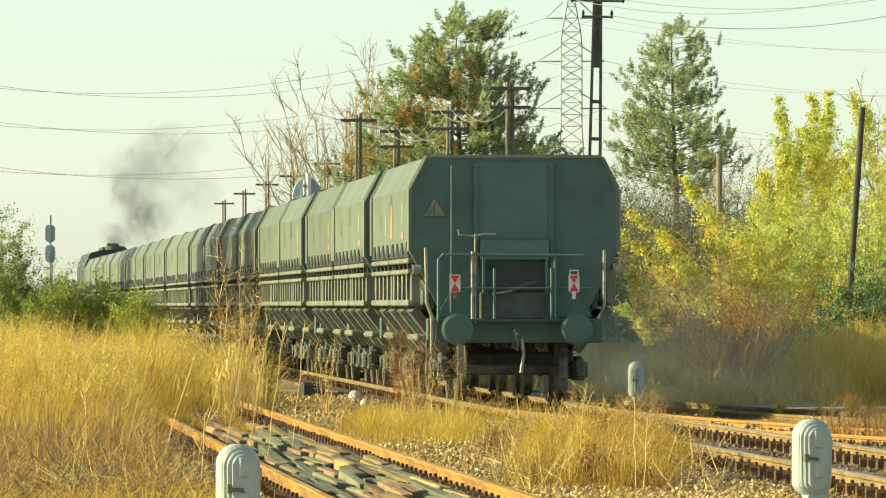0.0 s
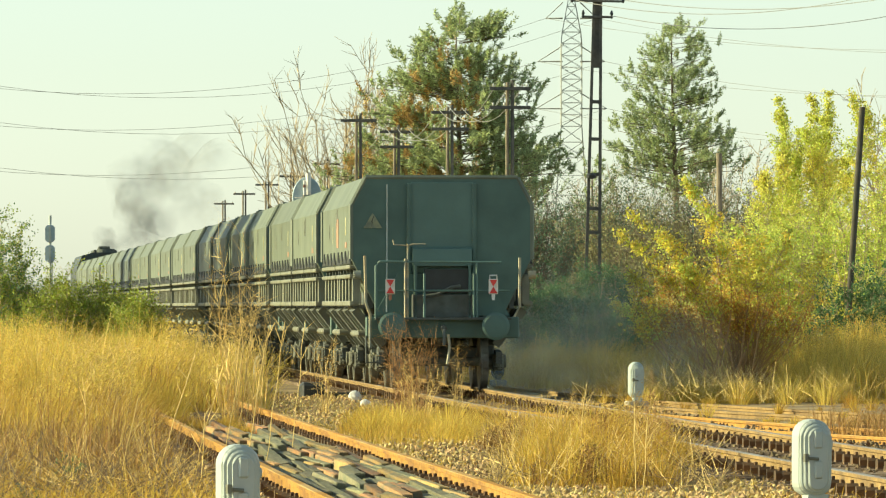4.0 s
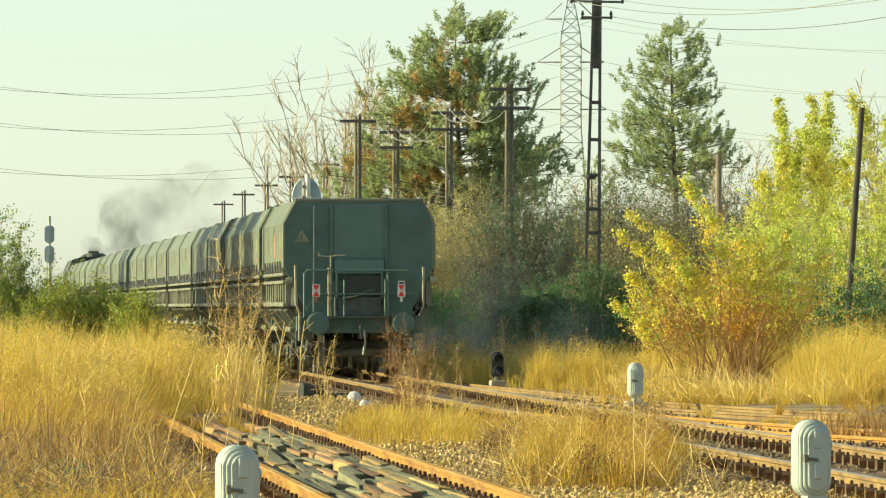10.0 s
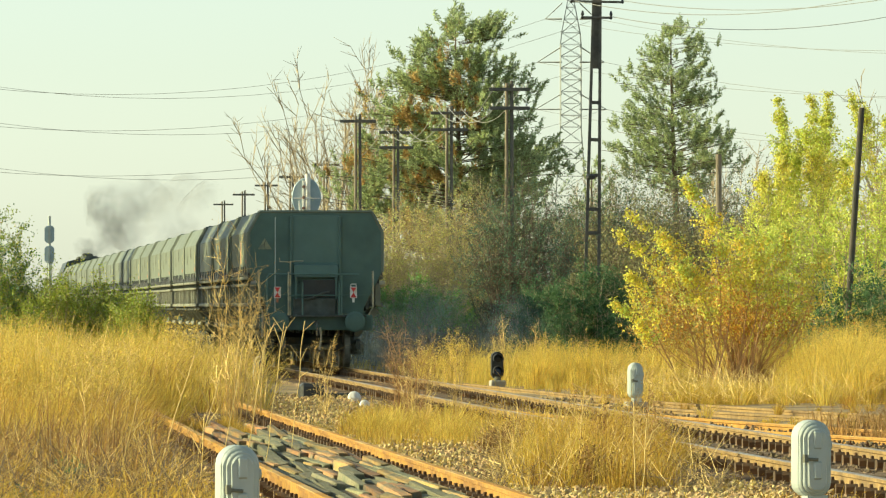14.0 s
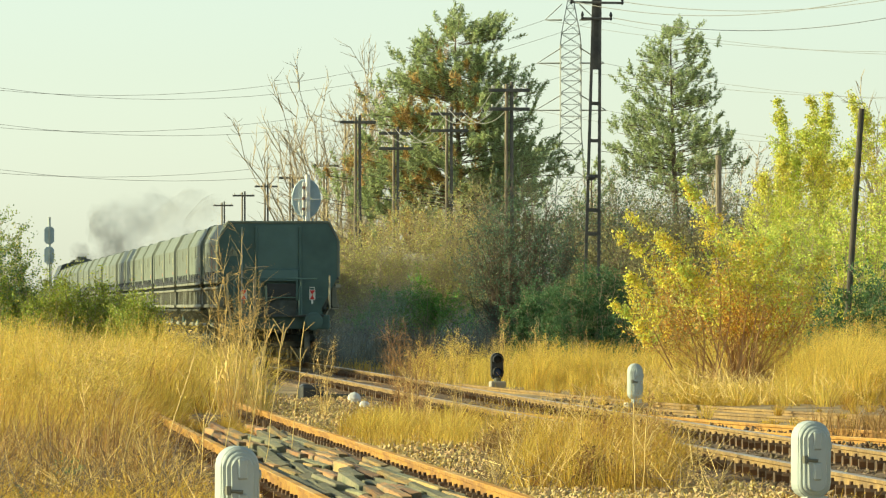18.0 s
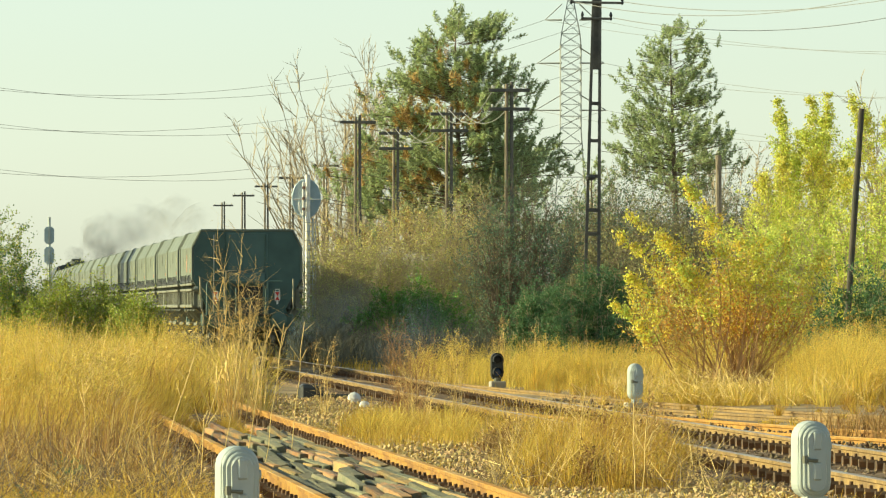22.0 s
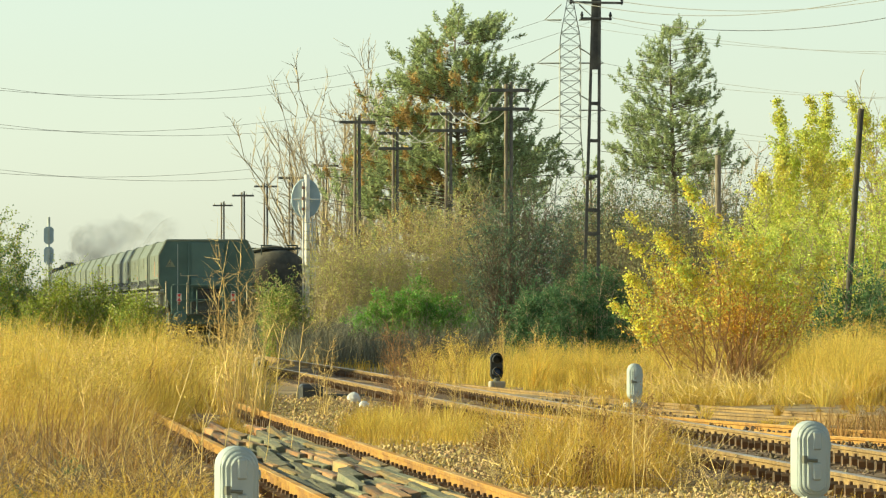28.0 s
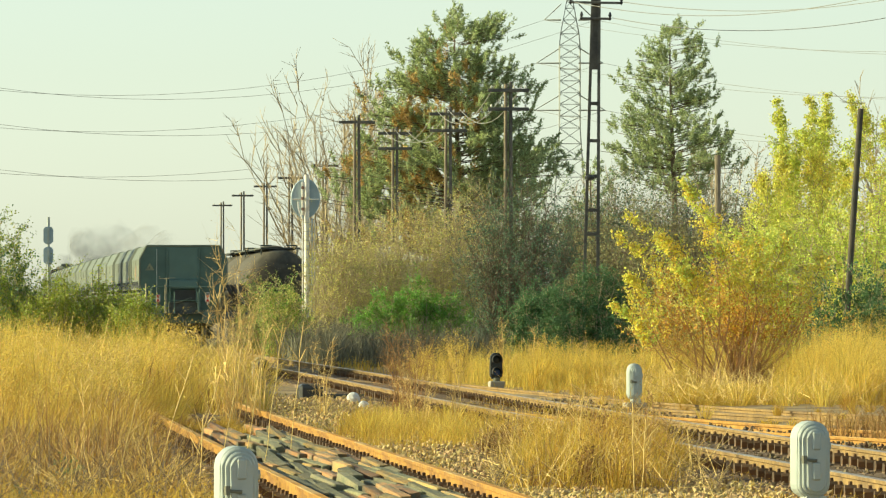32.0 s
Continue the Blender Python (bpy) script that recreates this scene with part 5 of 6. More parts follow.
for i in range(7):
    shrub("dry_bush", "brown half-bare bush in the distance", 6.0 + 1.45 * i, 282 + 2 * (i % 3), 2.8, 2.2, 7.4 + 0.6 * (i % 2), 40, 12000, 0.09, "brown_leaf", "bark", thick=0.03, seed=120 + i, base=0.8, leaf_low=0.05, clump=0.8, second="willow_leaf")

for i, (x, y, w, h) in enumerate(((4.3, 250, 2.6, 6.0), (5.5, 254, 2.8, 6.6), (6.8, 258, 2.8, 6.4), (8.0, 256, 2.8, 6.8), (9.3, 259, 2.8, 6.2))):
    shrub("dry_bush", "grey-green half-bare bush behind the mast", x, y, w, 2.2, h, 44, 11000, 0.075, "willow_leaf", "bark", thick=0.025, seed=150 + i, base=0.8, leaf_low=0.05, second="brown_leaf", clump=0.8)


def leader_tree(name, label, x, y, leaders, per, leaf, mat, seed, second=None, thick=0.022, low=0.25, twigs=34):
    """Leaders (foot x, top x, top y, height, plume radius), short twigs along them, leaves bunched on the twigs."""
    g = np.random.default_rng(seed)
    th = thing(name, label, "bush" if "bush" in name else "tree", pose(x, y, GROUND - 0.05))
    A, B, R0, R1, TA, TB, TR, C, D = [], [], [], [], [], [], [], [], []
    for fx, tx, ty, h, r in leaders:
        bend = g.normal(0, 0.06 * h, 2)

        def at(f):
            return np.array([fx + (tx - fx) * f ** 1.5 + bend[0] * math.sin(3.1 * f), ty * f + bend[1] * math.sin(3.1 * f), h * (f + 0.12 * f * (1 - f))])
        for k in range(8):
            A.append(at(k / 8)), B.append(at((k + 1) / 8)), R0.append(thick * (1 - k / 8.6)), R1.append(thick * (1 - (k + 1) / 8.6))
        for _ in range(twigs):
            f = low + (1 - low) * g.random() ** 0.85
            s = at(f)
            a = g.uniform(0, 2 * math.pi)
            reach = r * g.uniform(0.5, 1.15) * min(1.0, 3.2 * (1.03 - f) + 0.12)
            e = s + np.array([math.cos(a) * reach, math.sin(a) * reach, g.uniform(0.5, 1.2) * reach])
            TA.append(s), TB.append(e), TR.append(thick * 0.3)
            q = g.uniform(0.25, 1.1, per)[:, None]
            pts = s + (e - s) * q + g.normal(0, leaf * 0.8, (per, 3)) - np.array([0, 0, leaf * 0.6])
            (D if second and g.random() < 0.4 else C).append(pts)
    quick_mesh("branchwork", sticks(A, B, R0, R1), 4, "orange_twig" if "bush" in name else "twig", th)
    quick_mesh("twig_tangle", spikes(TA, TB, TR), 3, "twig", th)
    for pts, mt in ((C, mat), (D, second)):
        if pts:
            c = np.concatenate(pts)
            quick_mesh("foliage", leaves(c, g.uniform(0.6, 1.35, len(c)) * leaf), 4, mt, th)
    return th


for i, (x, tops) in enumerate(((7.35, ((-0.3, 4.6, 0.45), (0.2, 5.3, 0.4), (0.5, 5.0, 0.45))), (8.35, ((-0.3, 5.6, 0.42), (0.2, 5.9, 0.4))), (7.9, ((-0.4, 6.3, 0.34), (0.05, 5.6, 0.4), (0.35, 6.35, 0.4))), (8.9, ((-0.2, 6.45, 0.42), (0.25, 6.5, 0.4), (-0.5, 5.2, 0.5))), (9.8, ((-0.2, 6.2, 0.45), (0.3, 5.9, 0.45), (-0.6, 5.0, 0.5))), (10.7, ((-0.3, 6.1, 0.45), (0.3, 6.4, 0.45))))):
    leader_tree("poplar_tree", "slender young poplar with yellow-green autumn leaves", x, 150 + i, [(0.12 * k, t, 0.3 * k - 0.3, h, r) for k, (t, h, r) in enumerate(tops)], 46, 0.056, "lime_leaf", 300 + i, twigs=110, low=0.22)
leader_tree("yellow_bush", "arching bush with bright yellow and lime leaves", 5.12, 130, [(-0.24, -1.89, -0.34, 3.18, 0.25), (-0.24, -1.57, 0.23, 3.46, 0.3), (0.0, -0.51, 0.11, 4.16, 0.28), (0.0, -0.12, 0.46, 3.63, 0.37), (0.24, -0.95, 0.0, 3.04, 0.34), (-0.51, -1.52, -0.57, 2.28, 0.3), (-0.51, -1.83, 0.34, 1.75, 0.3), (0.24, 0.37, -0.34, 3.16, 0.39), (0.51, 0.95, 0.0, 3.04, 0.41), (0.75, 1.52, 0.23, 3.16, 0.41), (0.51, -0.63, -0.46, 2.46, 0.34), (1.01, 2.15, 0.11, 2.69, 0.39)], 26, 0.062, "yellow_leaf", 320, second="lime_leaf", thick=0.020, twigs=36, low=0.5)


def tuft_cloud(centres, outward, per, size, g):
    """Needle brushes: needles stand off short upswept shoots."""
    k = len(centres)
    axis = outward * g.uniform(0.2, 0.8, (k, 1)) + g.normal(0, 0.28, (k, 3)) + np.array([0, 0, 0.75])
    axis /= np.linalg.norm(axis, axis=1)[:, None]
    n = k * per
    own = np.repeat(np.arange(k), per)
    L = (size * g.uniform(0.55, 1.1, k))[own]
    f = g.random(n)
    d = g.normal(size=(n, 3))
    d += axis[own] * 0.7
    d /= np.linalg.norm(d, axis=1)[:, None]
    c = centres[own] + axis[own] * (L * f)[:, None] + g.normal(0, 0.035, (n, 3))
    s = np.cross(d, g.normal(size=(n, 3)))
    s /= np.linalg.norm(s, axis=1)[:, None]
    tip = c + d * (0.24 * size * (1.15 - 0.55 * f) * g.uniform(0.7, 1.2, n))[:, None]
    wv = size * 0.034
    return np.stack([c - s * wv, c + s * wv, tip + s * wv * 0.4, tip - s * wv * 0.4], 1)


def pine(label, x, y, high, profile, limbs, per_limb, size, seed, brown=0.0, lean=0.0):
    """profile: half-widths (left, right) by share of height."""
    g = np.random.default_rng(seed)
    th = thing("pine_tree", label, "tree", pose(x, y, GROUND - 0.05))
    bm = bmesh.new()
    pts = [Vector((lean * f + 0.12 * math.sin(5 * f), 0.1 * math.cos(4 * f), high * f)) for f in [i / 10 for i in range(11)]]
    for i in range(10):
        rod(bm, pts[i], pts[i + 1], 0.22 * (1 - i / 10.6), 0.22 * (1 - (i + 1) / 10.6), n=9)
    part("trunk", bm, "bark", th)
    hs = [p[0] for p in profile]
    A, B, R0, R1, cs, ds = [], [], [], [], [], []
    for _ in range(limbs):
        f = g.uniform(hs[0], 0.985)
        a = g.uniform(0, 2 * math.pi)
        a = a - 0.22 * math.sin(2 * a)
        left, right = np.interp(f, hs, [p[1] for p in profile]), np.interp(f, hs, [p[2] for p in profile])
        reach = (left if math.cos(a) < 0 else right) * g.uniform(0.55, 1.05)
        s = np.array([lean * f, 0, high * f])
        e = s + np.array([math.cos(a) * reach, math.sin(a) * reach, 0.16 * reach + g.normal(0, 0.15)])
        A.append(s), B.append(e), R0.append(0.055 * (1.1 - f)), R1.append(0.012)
        k = max(2, int(per_limb * reach / 2.5))
        for _ in range(k):
            q = 1 - g.random() ** 1.2 * 0.75
            cs.append(s + (e - s) * q + g.normal(0, 0.2, 3) * np.array([1.2, 1.2, 0.45]))
            ds.append((e - s) / np.linalg.norm(e - s))
    top = np.array([[lean, 0, high]]) + g.normal(0, 0.2, (6, 3))
    cs, ds = np.concatenate([np.array(cs), top]), np.concatenate([np.array(ds), np.zeros((6, 3))])
    quick_mesh("limb_framework", sticks(A, B, R0, R1), 4, "bark", th)
    dead = (g.random(len(cs)) < brown * np.clip(1.3 - np.abs(cs[:, 2] / high - 0.5) * 2.5, 0, 1)) & (cs[:, 0] < 0.8) & (np.array([noise.noise(tuple(c * 0.6)) for c in cs]) > 0.02)
    quick_mesh("crown", tuft_cloud(cs[~dead], ds[~dead], 52, size, g), 4, "needle", th)
    if dead.any():
        quick_mesh("dead_foliage", tuft_cloud(cs[dead], ds[dead], 56, size, g), 4, "brown_needle", th, "brown dead needles")
    return th


pine("large old pine with dark green needles and brown patches", 0.6, 262, 12.7, ((0.28, 4.8, 2.0), (0.39, 5.2, 2.8), (0.47, 5.1, 4.2), (0.53, 5.0, 4.7), (0.60, 4.6, 3.9), (0.64, 4.3, 3.0), (0.75, 3.4, 3.1), (0.84, 2.5, 2.6), (0.96, 1.1, 1.9), (1.0, 0.4, 0.6)), 300, 7, 0.66, 5, brown=0.8)
pine("pine with dark green needles in front of the larger one", 2.6, 268, 8.2, ((0.3, 2.0, 2.4), (0.6, 1.8, 2.4), (0.85, 1.2, 1.6), (1.0, 0.3, 0.4)), 90, 6, 0.6, 6)
pine("pine with an airy crown of grey-green needles", 10.2, 300, 14.0, ((0.46, 1.2, 1.8), (0.50, 2.0, 2.8), (0.55, 3.2, 3.6), (0.63, 2.9, 3.0), (0.72, 2.1, 1.9), (0.81, 2.7, 2.2), (0.90, 1.5, 1.6), (1.0, 0.4, 1.0)), 170, 6, 0.62, 8)
pine("small dark pine behind the bushes", 6.9, 310, 8.0, ((0.35, 1.6, 1.6), (0.7, 1.4, 1.4), (1.0, 0.2, 0.2)), 40, 6, 0.6, 9)


def bare_tree(label, x, y, high, spread, seed, stems=5):
    """A leafless tree: limbs that sweep up and outward, side branches along them, fine twigs on those."""
    g = np.random.default_rng(seed)
    th = thing("bare_tree", label, "tree", pose(x, y, GROUND - 0.05))
    limb, fine = ([], [], [], []), ([], [], [], [])

    def sweep(store, a, b, lift, r0, r1, steps):
        """A bowed branch from a to b; gives its points."""
        pts = []
        for k in range(steps + 1):
            f = k / steps
            p = a + (b - a) * f + np.array([0, 0, lift * f * (f - 1)]) + g.normal(0, 0.012, 3) * np.linalg.norm(b - a) * (0 < k < steps)
            pts.append(p)
        for k in range(steps):
            store[0].append(pts[k]), store[1].append(pts[k + 1])
            store[2].append(r0 + (r1 - r0) * k / steps), store[3].append(r0 + (r1 - r0) * (k + 1) / steps)
        return pts

    for i in range(stems):
        a = 2 * math.pi * (i + g.uniform(-0.3, 0.3)) / stems
        out = spread * high * g.uniform(0.35, 1.0)
        h = high * g.uniform(0.72, 1.0) * (1 - 0.25 * (out / (spread * high)) ** 2)
        foot = np.array([math.cos(a), math.sin(a), 0]) * 0.12
        top = np.array([math.cos(a) * out, math.sin(a) * out, h])
        pts = sweep(limb, foot, top, 0.16 * h * out / h, 0.075, 0.014, 9)
        for k in range(3, 10):
            for _ in range(2):
                f = g.random()
                s0 = pts[k - 1] + (pts[k] - pts[k - 1]) * f
                along = (pts[k] - pts[k - 1]) / np.linalg.norm(pts[k] - pts[k - 1])
                d = along + g.normal(0, 0.42, 3)
                d[2] = abs(d[2])
                d /= np.linalg.norm(d)
                L = high * g.uniform(0.09, 0.2) * (1.15 - 0.06 * k)
                sub = sweep(fine, s0, s0 + d * L, 0.1 * L, 0.025, 0.01, 3)
                for q in range(1, 4):
                    for _ in range(2):
                        e = d + g.normal(0, 0.45, 3)
                        e[2] = abs(e[2])
                        e /= np.linalg.norm(e)
                        sweep(fine, sub[q], sub[q] + e * L * g.uniform(0.3, 0.6), 0.05, 0.013, 0.007, 2)
    quick_mesh("trunk", sticks(*limb), 4, "twig", th)
    quick_mesh("branchwork", sticks(*fine), 4, "twig", th)
    return th


bare_tree("bare grey-brown tree without leaves", -4.9, 300, 13.5, 0.33, 11, 22)
bare_tree("bare grey-brown tree without leaves", -3.5, 306, 14.5, 0.12, 12, 9)
for i, (x, y, h) in enumerate(((12.6, 330, 8.5), (14.2, 335, 9.0), (17.9, 270, 9.5), (7.6, 340, 7.5), (-5.6, 320, 7.0))):
    bare_tree("bare thin tree in the distance", x, y, h * 1.2, 0.28, 80 + i, 7)


def leafy_tree(label, x, y, high, wide, n, seed):
    return shrub("broadleaf_tree", label, x, y, wide, wide, high, 30, n, 0.45, "olive_leaf", thick=0.12, seed=seed, base=0.12, twigs=8, leaf_low=0.15, clump=1.0)


for k, (x, y, h) in enumerate(((-19.4, 157, 13.4), (-19.4, 164, 13.9), (-19.4, 171, 14.1), (-19.2, 178, 14.4), (-19.6, 186, 15.3), (-25.4, 254, 11.8), (-25.8, 262, 11.8))):
    leafy_tree("tall broadleaf tree at the side of the line", x, y, h - 1.2, 7.5, 8000, 91 + k)


def weed(label, x, y, high, wide, stems, seed, mat="straw", thick=0.006):
    return shrub("weed_bush", label, x, y, wide, wide * 0.8, high, stems, 300, 0.018, "brown_weed", mat, base=0.25, thick=thick, twigs=9, seed=seed, leaf_low=0.5)


def airy_weed(label, x, y, high, wide, seed, leaf_mat="pale_grass", stem_mat="straw", n=2200):
    """A soft mound of fine dead stems and seed fluff."""
    return shrub("weed_bush", label, x, y, wide, wide, high, 26, n, 0.030, leaf_mat, stem_mat, base=0.3, thick=0.005, twigs=8, seed=seed, leaf_low=0.3, arch=0.5, clump=0.8)


spots = random.Random(77)
for i in range(24):
    y = 74 + 2.1 * i + spots.uniform(-1, 1)
    left, right = edge_l(y), (near_left(y) if y < 97 else overgrown(y)) - 0.3
    airy_weed("soft mound of golden dead weeds in the meadow", left + (right - left) * ((i * 0.382) % 1.0), y, spots.uniform(0.9, 1.4) * (0.7 if y < 84 else 1.22), spots.uniform(1.0, 1.7), 400 + i)
for i, (x, y, h, w) in enumerate(((0.75, 68, 0.55, 0.6), (1.15, 64, 0.62, 0.65), (1.6, 66, 0.7, 0.7), (2.0, 62, 0.6, 0.6), (1.35, 60, 0.45, 0.6), (2.15, 70, 0.6, 0.6), (0.6, 72, 0.45, 0.5))):
    airy_weed("low mound of reddish brown dead weeds between the tracks", x, y, h, w, 430 + i, "dry_grass" if i % 2 else "brown_weed", "orange_twig", 1500)
for i, (x, y, h, w) in enumerate(((6.9, 122, 1.35, 1.5), (7.5, 125, 1.5, 1.5), (7.9, 121, 1.2, 1.4), (8.5, 124, 1.2, 1.4), (3.5, 127, 1.0, 1.2), (2.2, 142, 1.15, 1.2), (0.3, 141, 1.25, 1.2), (-0.4, 142, 1.0, 1.2), (3.0, 137, 0.8, 1.1), (4.2, 122, 0.6, 1.0), (7.4, 115, 0.8, 1.0))):
    airy_weed("soft mound of golden dead weeds on the bank", x, y, h, w, 440 + i)
weed("dead orange-brown weed with forked stalks", -0.46, 88, 1.75, 1.0, 30, 101, mat="orange_twig", thick=0.0085)
weed("dead dry weed with forked stalks", -0.3, 86, 1.2, 0.8, 14, 111, thick=0.007)
weed("dead dry weed with forked stalks", 0.17, 90, 1.5, 0.3, 5, 102, thick=0.008)
weed("tall dead weed with pale branching stalks", -2.75, 90, 2.9, 1.05, 15, 103, thick=0.012)
weed("tall dead weed with pale branching stalks", -2.5, 92, 2.3, 0.8, 9, 104, thick=0.011)
weed("dead weed with pale forked stalks by the rail", -1.75, 100, 1.5, 0.7, 7, 109, thick=0.009)
weed("dead weed stalk in the grass clump", 1.35, 66, 1.15, 0.35, 4, 105)
weed("dead orange-brown weed in the grass clump", 1.98, 65, 1.05, 0.5, 16, 112, mat="orange_twig")
weed("dead weed stalk in the grass clump", 1.8, 61, 1.05, 0.5, 6, 106)
weed("dead weed stalk by the low signal", 1.25, 141, 1.75, 0.7, 10, 107, thick=0.009)
weed("dead weed stalk by the low signal", 1.95, 141, 1.5, 0.6, 9, 108, thick=0.009)
weed("dead weed stalk on the grass bank", 2.9, 138, 1.3, 0.7, 7, 110, thick=0.008)


def tangle(label, n, region, h1, L0, L1, r, mat, tuft=1.0):
    """Broken, crossing stalks at all slants."""
    u, v = rng.random(n), rng.random(n)
    x, y = region(u, v)
    keep = np.array([noise.noise((a * 0.9, b * 0.4, 8.0)) for a, b in zip(x, y)]) * 1.6 * tuft + 0.5 > rng.random(n)
    x, y = x[keep], y[keep]
    k = len(x)
    a = np.stack([x, y, GROUND + h1 * rng.random(k) ** 1.3], 1)
    d = rng.normal(size=(k, 3)) * np.array([1, 1, 0.9])
    d[:, 2] = np.abs(d[:, 2]) + 0.15
    d /= np.linalg.norm(d, axis=1)[:, None]
    b = a + d * rng.uniform(L0, L1, k)[:, None]
    ob = quick_mesh("dry_stalks", sticks(a, b, np.full(k, r), np.full(k, r * 0.5)), 4, mat)
    tagged(ob, label, "weeds", kind="stuff")


tangle("tangle of broken pale straw in the meadow", 4500, strip(48, 90, edge_l, near_left), 0.35, 0.2, 0.6, 0.002, "straw")
tangle("tangle of dark dead stalks in the meadow", 9000, strip(48, 92, edge_l, near_left), 0.3, 0.15, 0.5, 0.003, "bark")
tangle("tangle of pale straw in the tall grass", 6000, strip(88, 130, edge_l, overgrown), 0.9, 0.25, 0.7, 0.004, "straw")
for i, (x, y, w, h) in enumerate(((-2.95, 54, 0.26, 0.5), (-2.72, 53, 0.24, 0.3), (-3.2, 52, 0.3, 0.3))):
    shrub("green_weed_bush", "small dark green weed in the dry grass", x, y, w, w, h, 9, 500, 0.035, "dark_leaf", seed=140 + i, leaf_low=0.1, base=0.5, thick=0.006, twigs=3, clump=1.0)
tangle("tangle of straw in the grass clump", 2600, strip(57, 80, lambda y: 0.4, lambda y: 2.4), 0.3, 0.15, 0.5, 0.0026, "straw")
tangle("tangle of dark twigs in the grass clump", 1600, strip(57, 78, lambda y: 0.4, lambda y: 2.4), 0.2, 0.15, 0.45, 0.0026, "bark")
tangle("broken straw below the yellow bush", 3000, strip(112, 132, lambda y: 3.0, edge_r), 0.3, 0.2, 0.6, 0.004, "straw")


def bent_stalk(x, y, h, lean, seed):
    g = random.Random(seed)
    bm = bmesh.new()
    pts = [(lean * h * f + g.uniform(-0.012, 0.012), 0, h * f) for f in (0, 0.2, 0.4, 0.6, 0.8, 1.0)]
    tube(bm, pts, 0.0042, n=5)
    for f in (0.6, 0.72, 0.84, 0.93):
        for s in (-1, 1):
            if g.random() < 0.4:
                x0 = lean * h * f
                tube(bm, [(x0, 0, h * f), (x0 + s * g.uniform(0.04, 0.14), g.uniform(-0.1, 0.1), h * f + g.uniform(0.06, 0.2))], 0.0035, n=4)
    ob = link("weed_stalk", bm, "straw")
    ob.location = (x, y, GROUND - 0.03)
    tagged(ob, "tall single pale dry weed stalk", "weed", group="tall dry stalks")


for i, (x, y, h, lean) in enumerate(((-2.55, 52, 0.95, 0.22), (-2.45, 56, 1.25, 0.32), (-2.15, 57, 1.1, 0.25), (-2.0, 60, 1.3, 0.18), (-1.78, 60, 1.45, 0.16), (-1.95, 54, 0.8, 0.05), (-2.9, 58, 0.9, 0.12), (-3.2, 62, 1.0, -0.1), (-1.75, 66, 1.5, 0.14), (-1.62, 72, 1.5, 0.1), (1.62, 57, 0.85, -0.03), (1.7, 58, 0.7, 0.06), (1.2, 62, 0.95, 0.12), (0.95, 63, 0.8, 0.2))):
    bent_stalk(x, y, h, lean, i)


def far_trees():
    n = 26000
    x = rng.uniform(-140, 140, n)
    y = rng.uniform(900, 1000, n)
    hump = np.array([2.2 + 3.2 * abs(noise.noise((a * 0.05, 5.0, 0.0))) + 1.5 * noise.noise((a * 0.3, 1.0, 0)) for a in x])
    z = GROUND + rng.random(n) ** 0.7 * np.maximum(hump, 1.0) * 1.6
    ob = quick_mesh("far_woods", leaves(np.stack([x, y, z], 1), rng.uniform(0.5, 1.3, n)), 4, "far_wood")
    tagged(ob, "low band of hazy woods on the horizon", "woods", kind="stuff")


far_trees()


# ---- planks of the old crossing, in the side track ----
def crossing():
    th = thing("crossing_deck", "uneven old wooden planks laid between the rails of the side track", "crossing", kind="structure")
    g = random.Random(5)
    shapes = []
    for i in range(8):
        L = 1.7 + 0.45 * i
        bm = bmesh.new()
        hw = (0.046, 0.036, 0.05, 0.04)[i % 4]
        box(bm, -hw, hw, 0, L, -0.12, 0.0, 0.008)
        for v in bm.verts:
            v.co.x += g.uniform(-0.008, 0.008)
            v.co.z += g.uniform(-0.01, 0.01)
        me = bpy.data.meshes.new("plank")
        bm.to_mesh(me)
        bm.free()
        me.materials.append(M["plank"])
        shapes.append((me, L))
        grey = me.copy()
        grey.materials[0] = M["plank_grey"]
        shapes.append((grey, L))
    for lane in range(13):
        off = -0.564 + lane * 0.094
        y = 41.0 + g.uniform(0, 1.5)
        end = 78 + 5 * lane / 12 + g.uniform(-3, 3)
        while y < end:
            me, L = g.choice(shapes)
            if g.random() < 0.88:
                p = new("plank", me)
                p.parent = th
                p.matrix_basis = pose(line_x(y, -4.84 + off), y, g.uniform(-0.115, -0.06), g.uniform(-0.5, 0.5), g.uniform(-11, 8), 4.29 + g.uniform(-0.8, 0.8))
            y += L + g.uniform(0.0, 0.12)


crossing()


def lumps():
    for x, y, r, lab in ((-1.5, 115, 0.12, "white painted marker stone by the rail"), (-1.25, 108, 0.09, "white painted marker stone by the rail")):
        bm = bmesh.new()
        bmesh.ops.create_icosphere(bm, subdivisions=2, radius=r)
        for v in bm.verts:
            v.co *= 1 + 0.25 * noise.noise(v.co * 9)
            v.co.z *= 0.9
        ob = link("marker_stone", bm, "white", None)
        ob.location = (x, y, GROUND + r * 0.7)
        tagged(ob, lab, "stone", group="marker stones")
    th = thing("point_motor", "black low point machine box beside the rail", "box", pose(-2.35, 121, GROUND, 0, 0, 4.3))
    bm = bmesh.new()
    box(bm, -0.22, 0.22, -0.35, 0.35, -0.05, 0.26, 0.06)
    part("case", bm, "black", th)
    bm = bmesh.new()
    box(bm, 0.2, 1.2, -0.05, 0.05, -0.02, 0.08, 0.01)
    part("throw_bar", bm, "soot", th)


lumps()


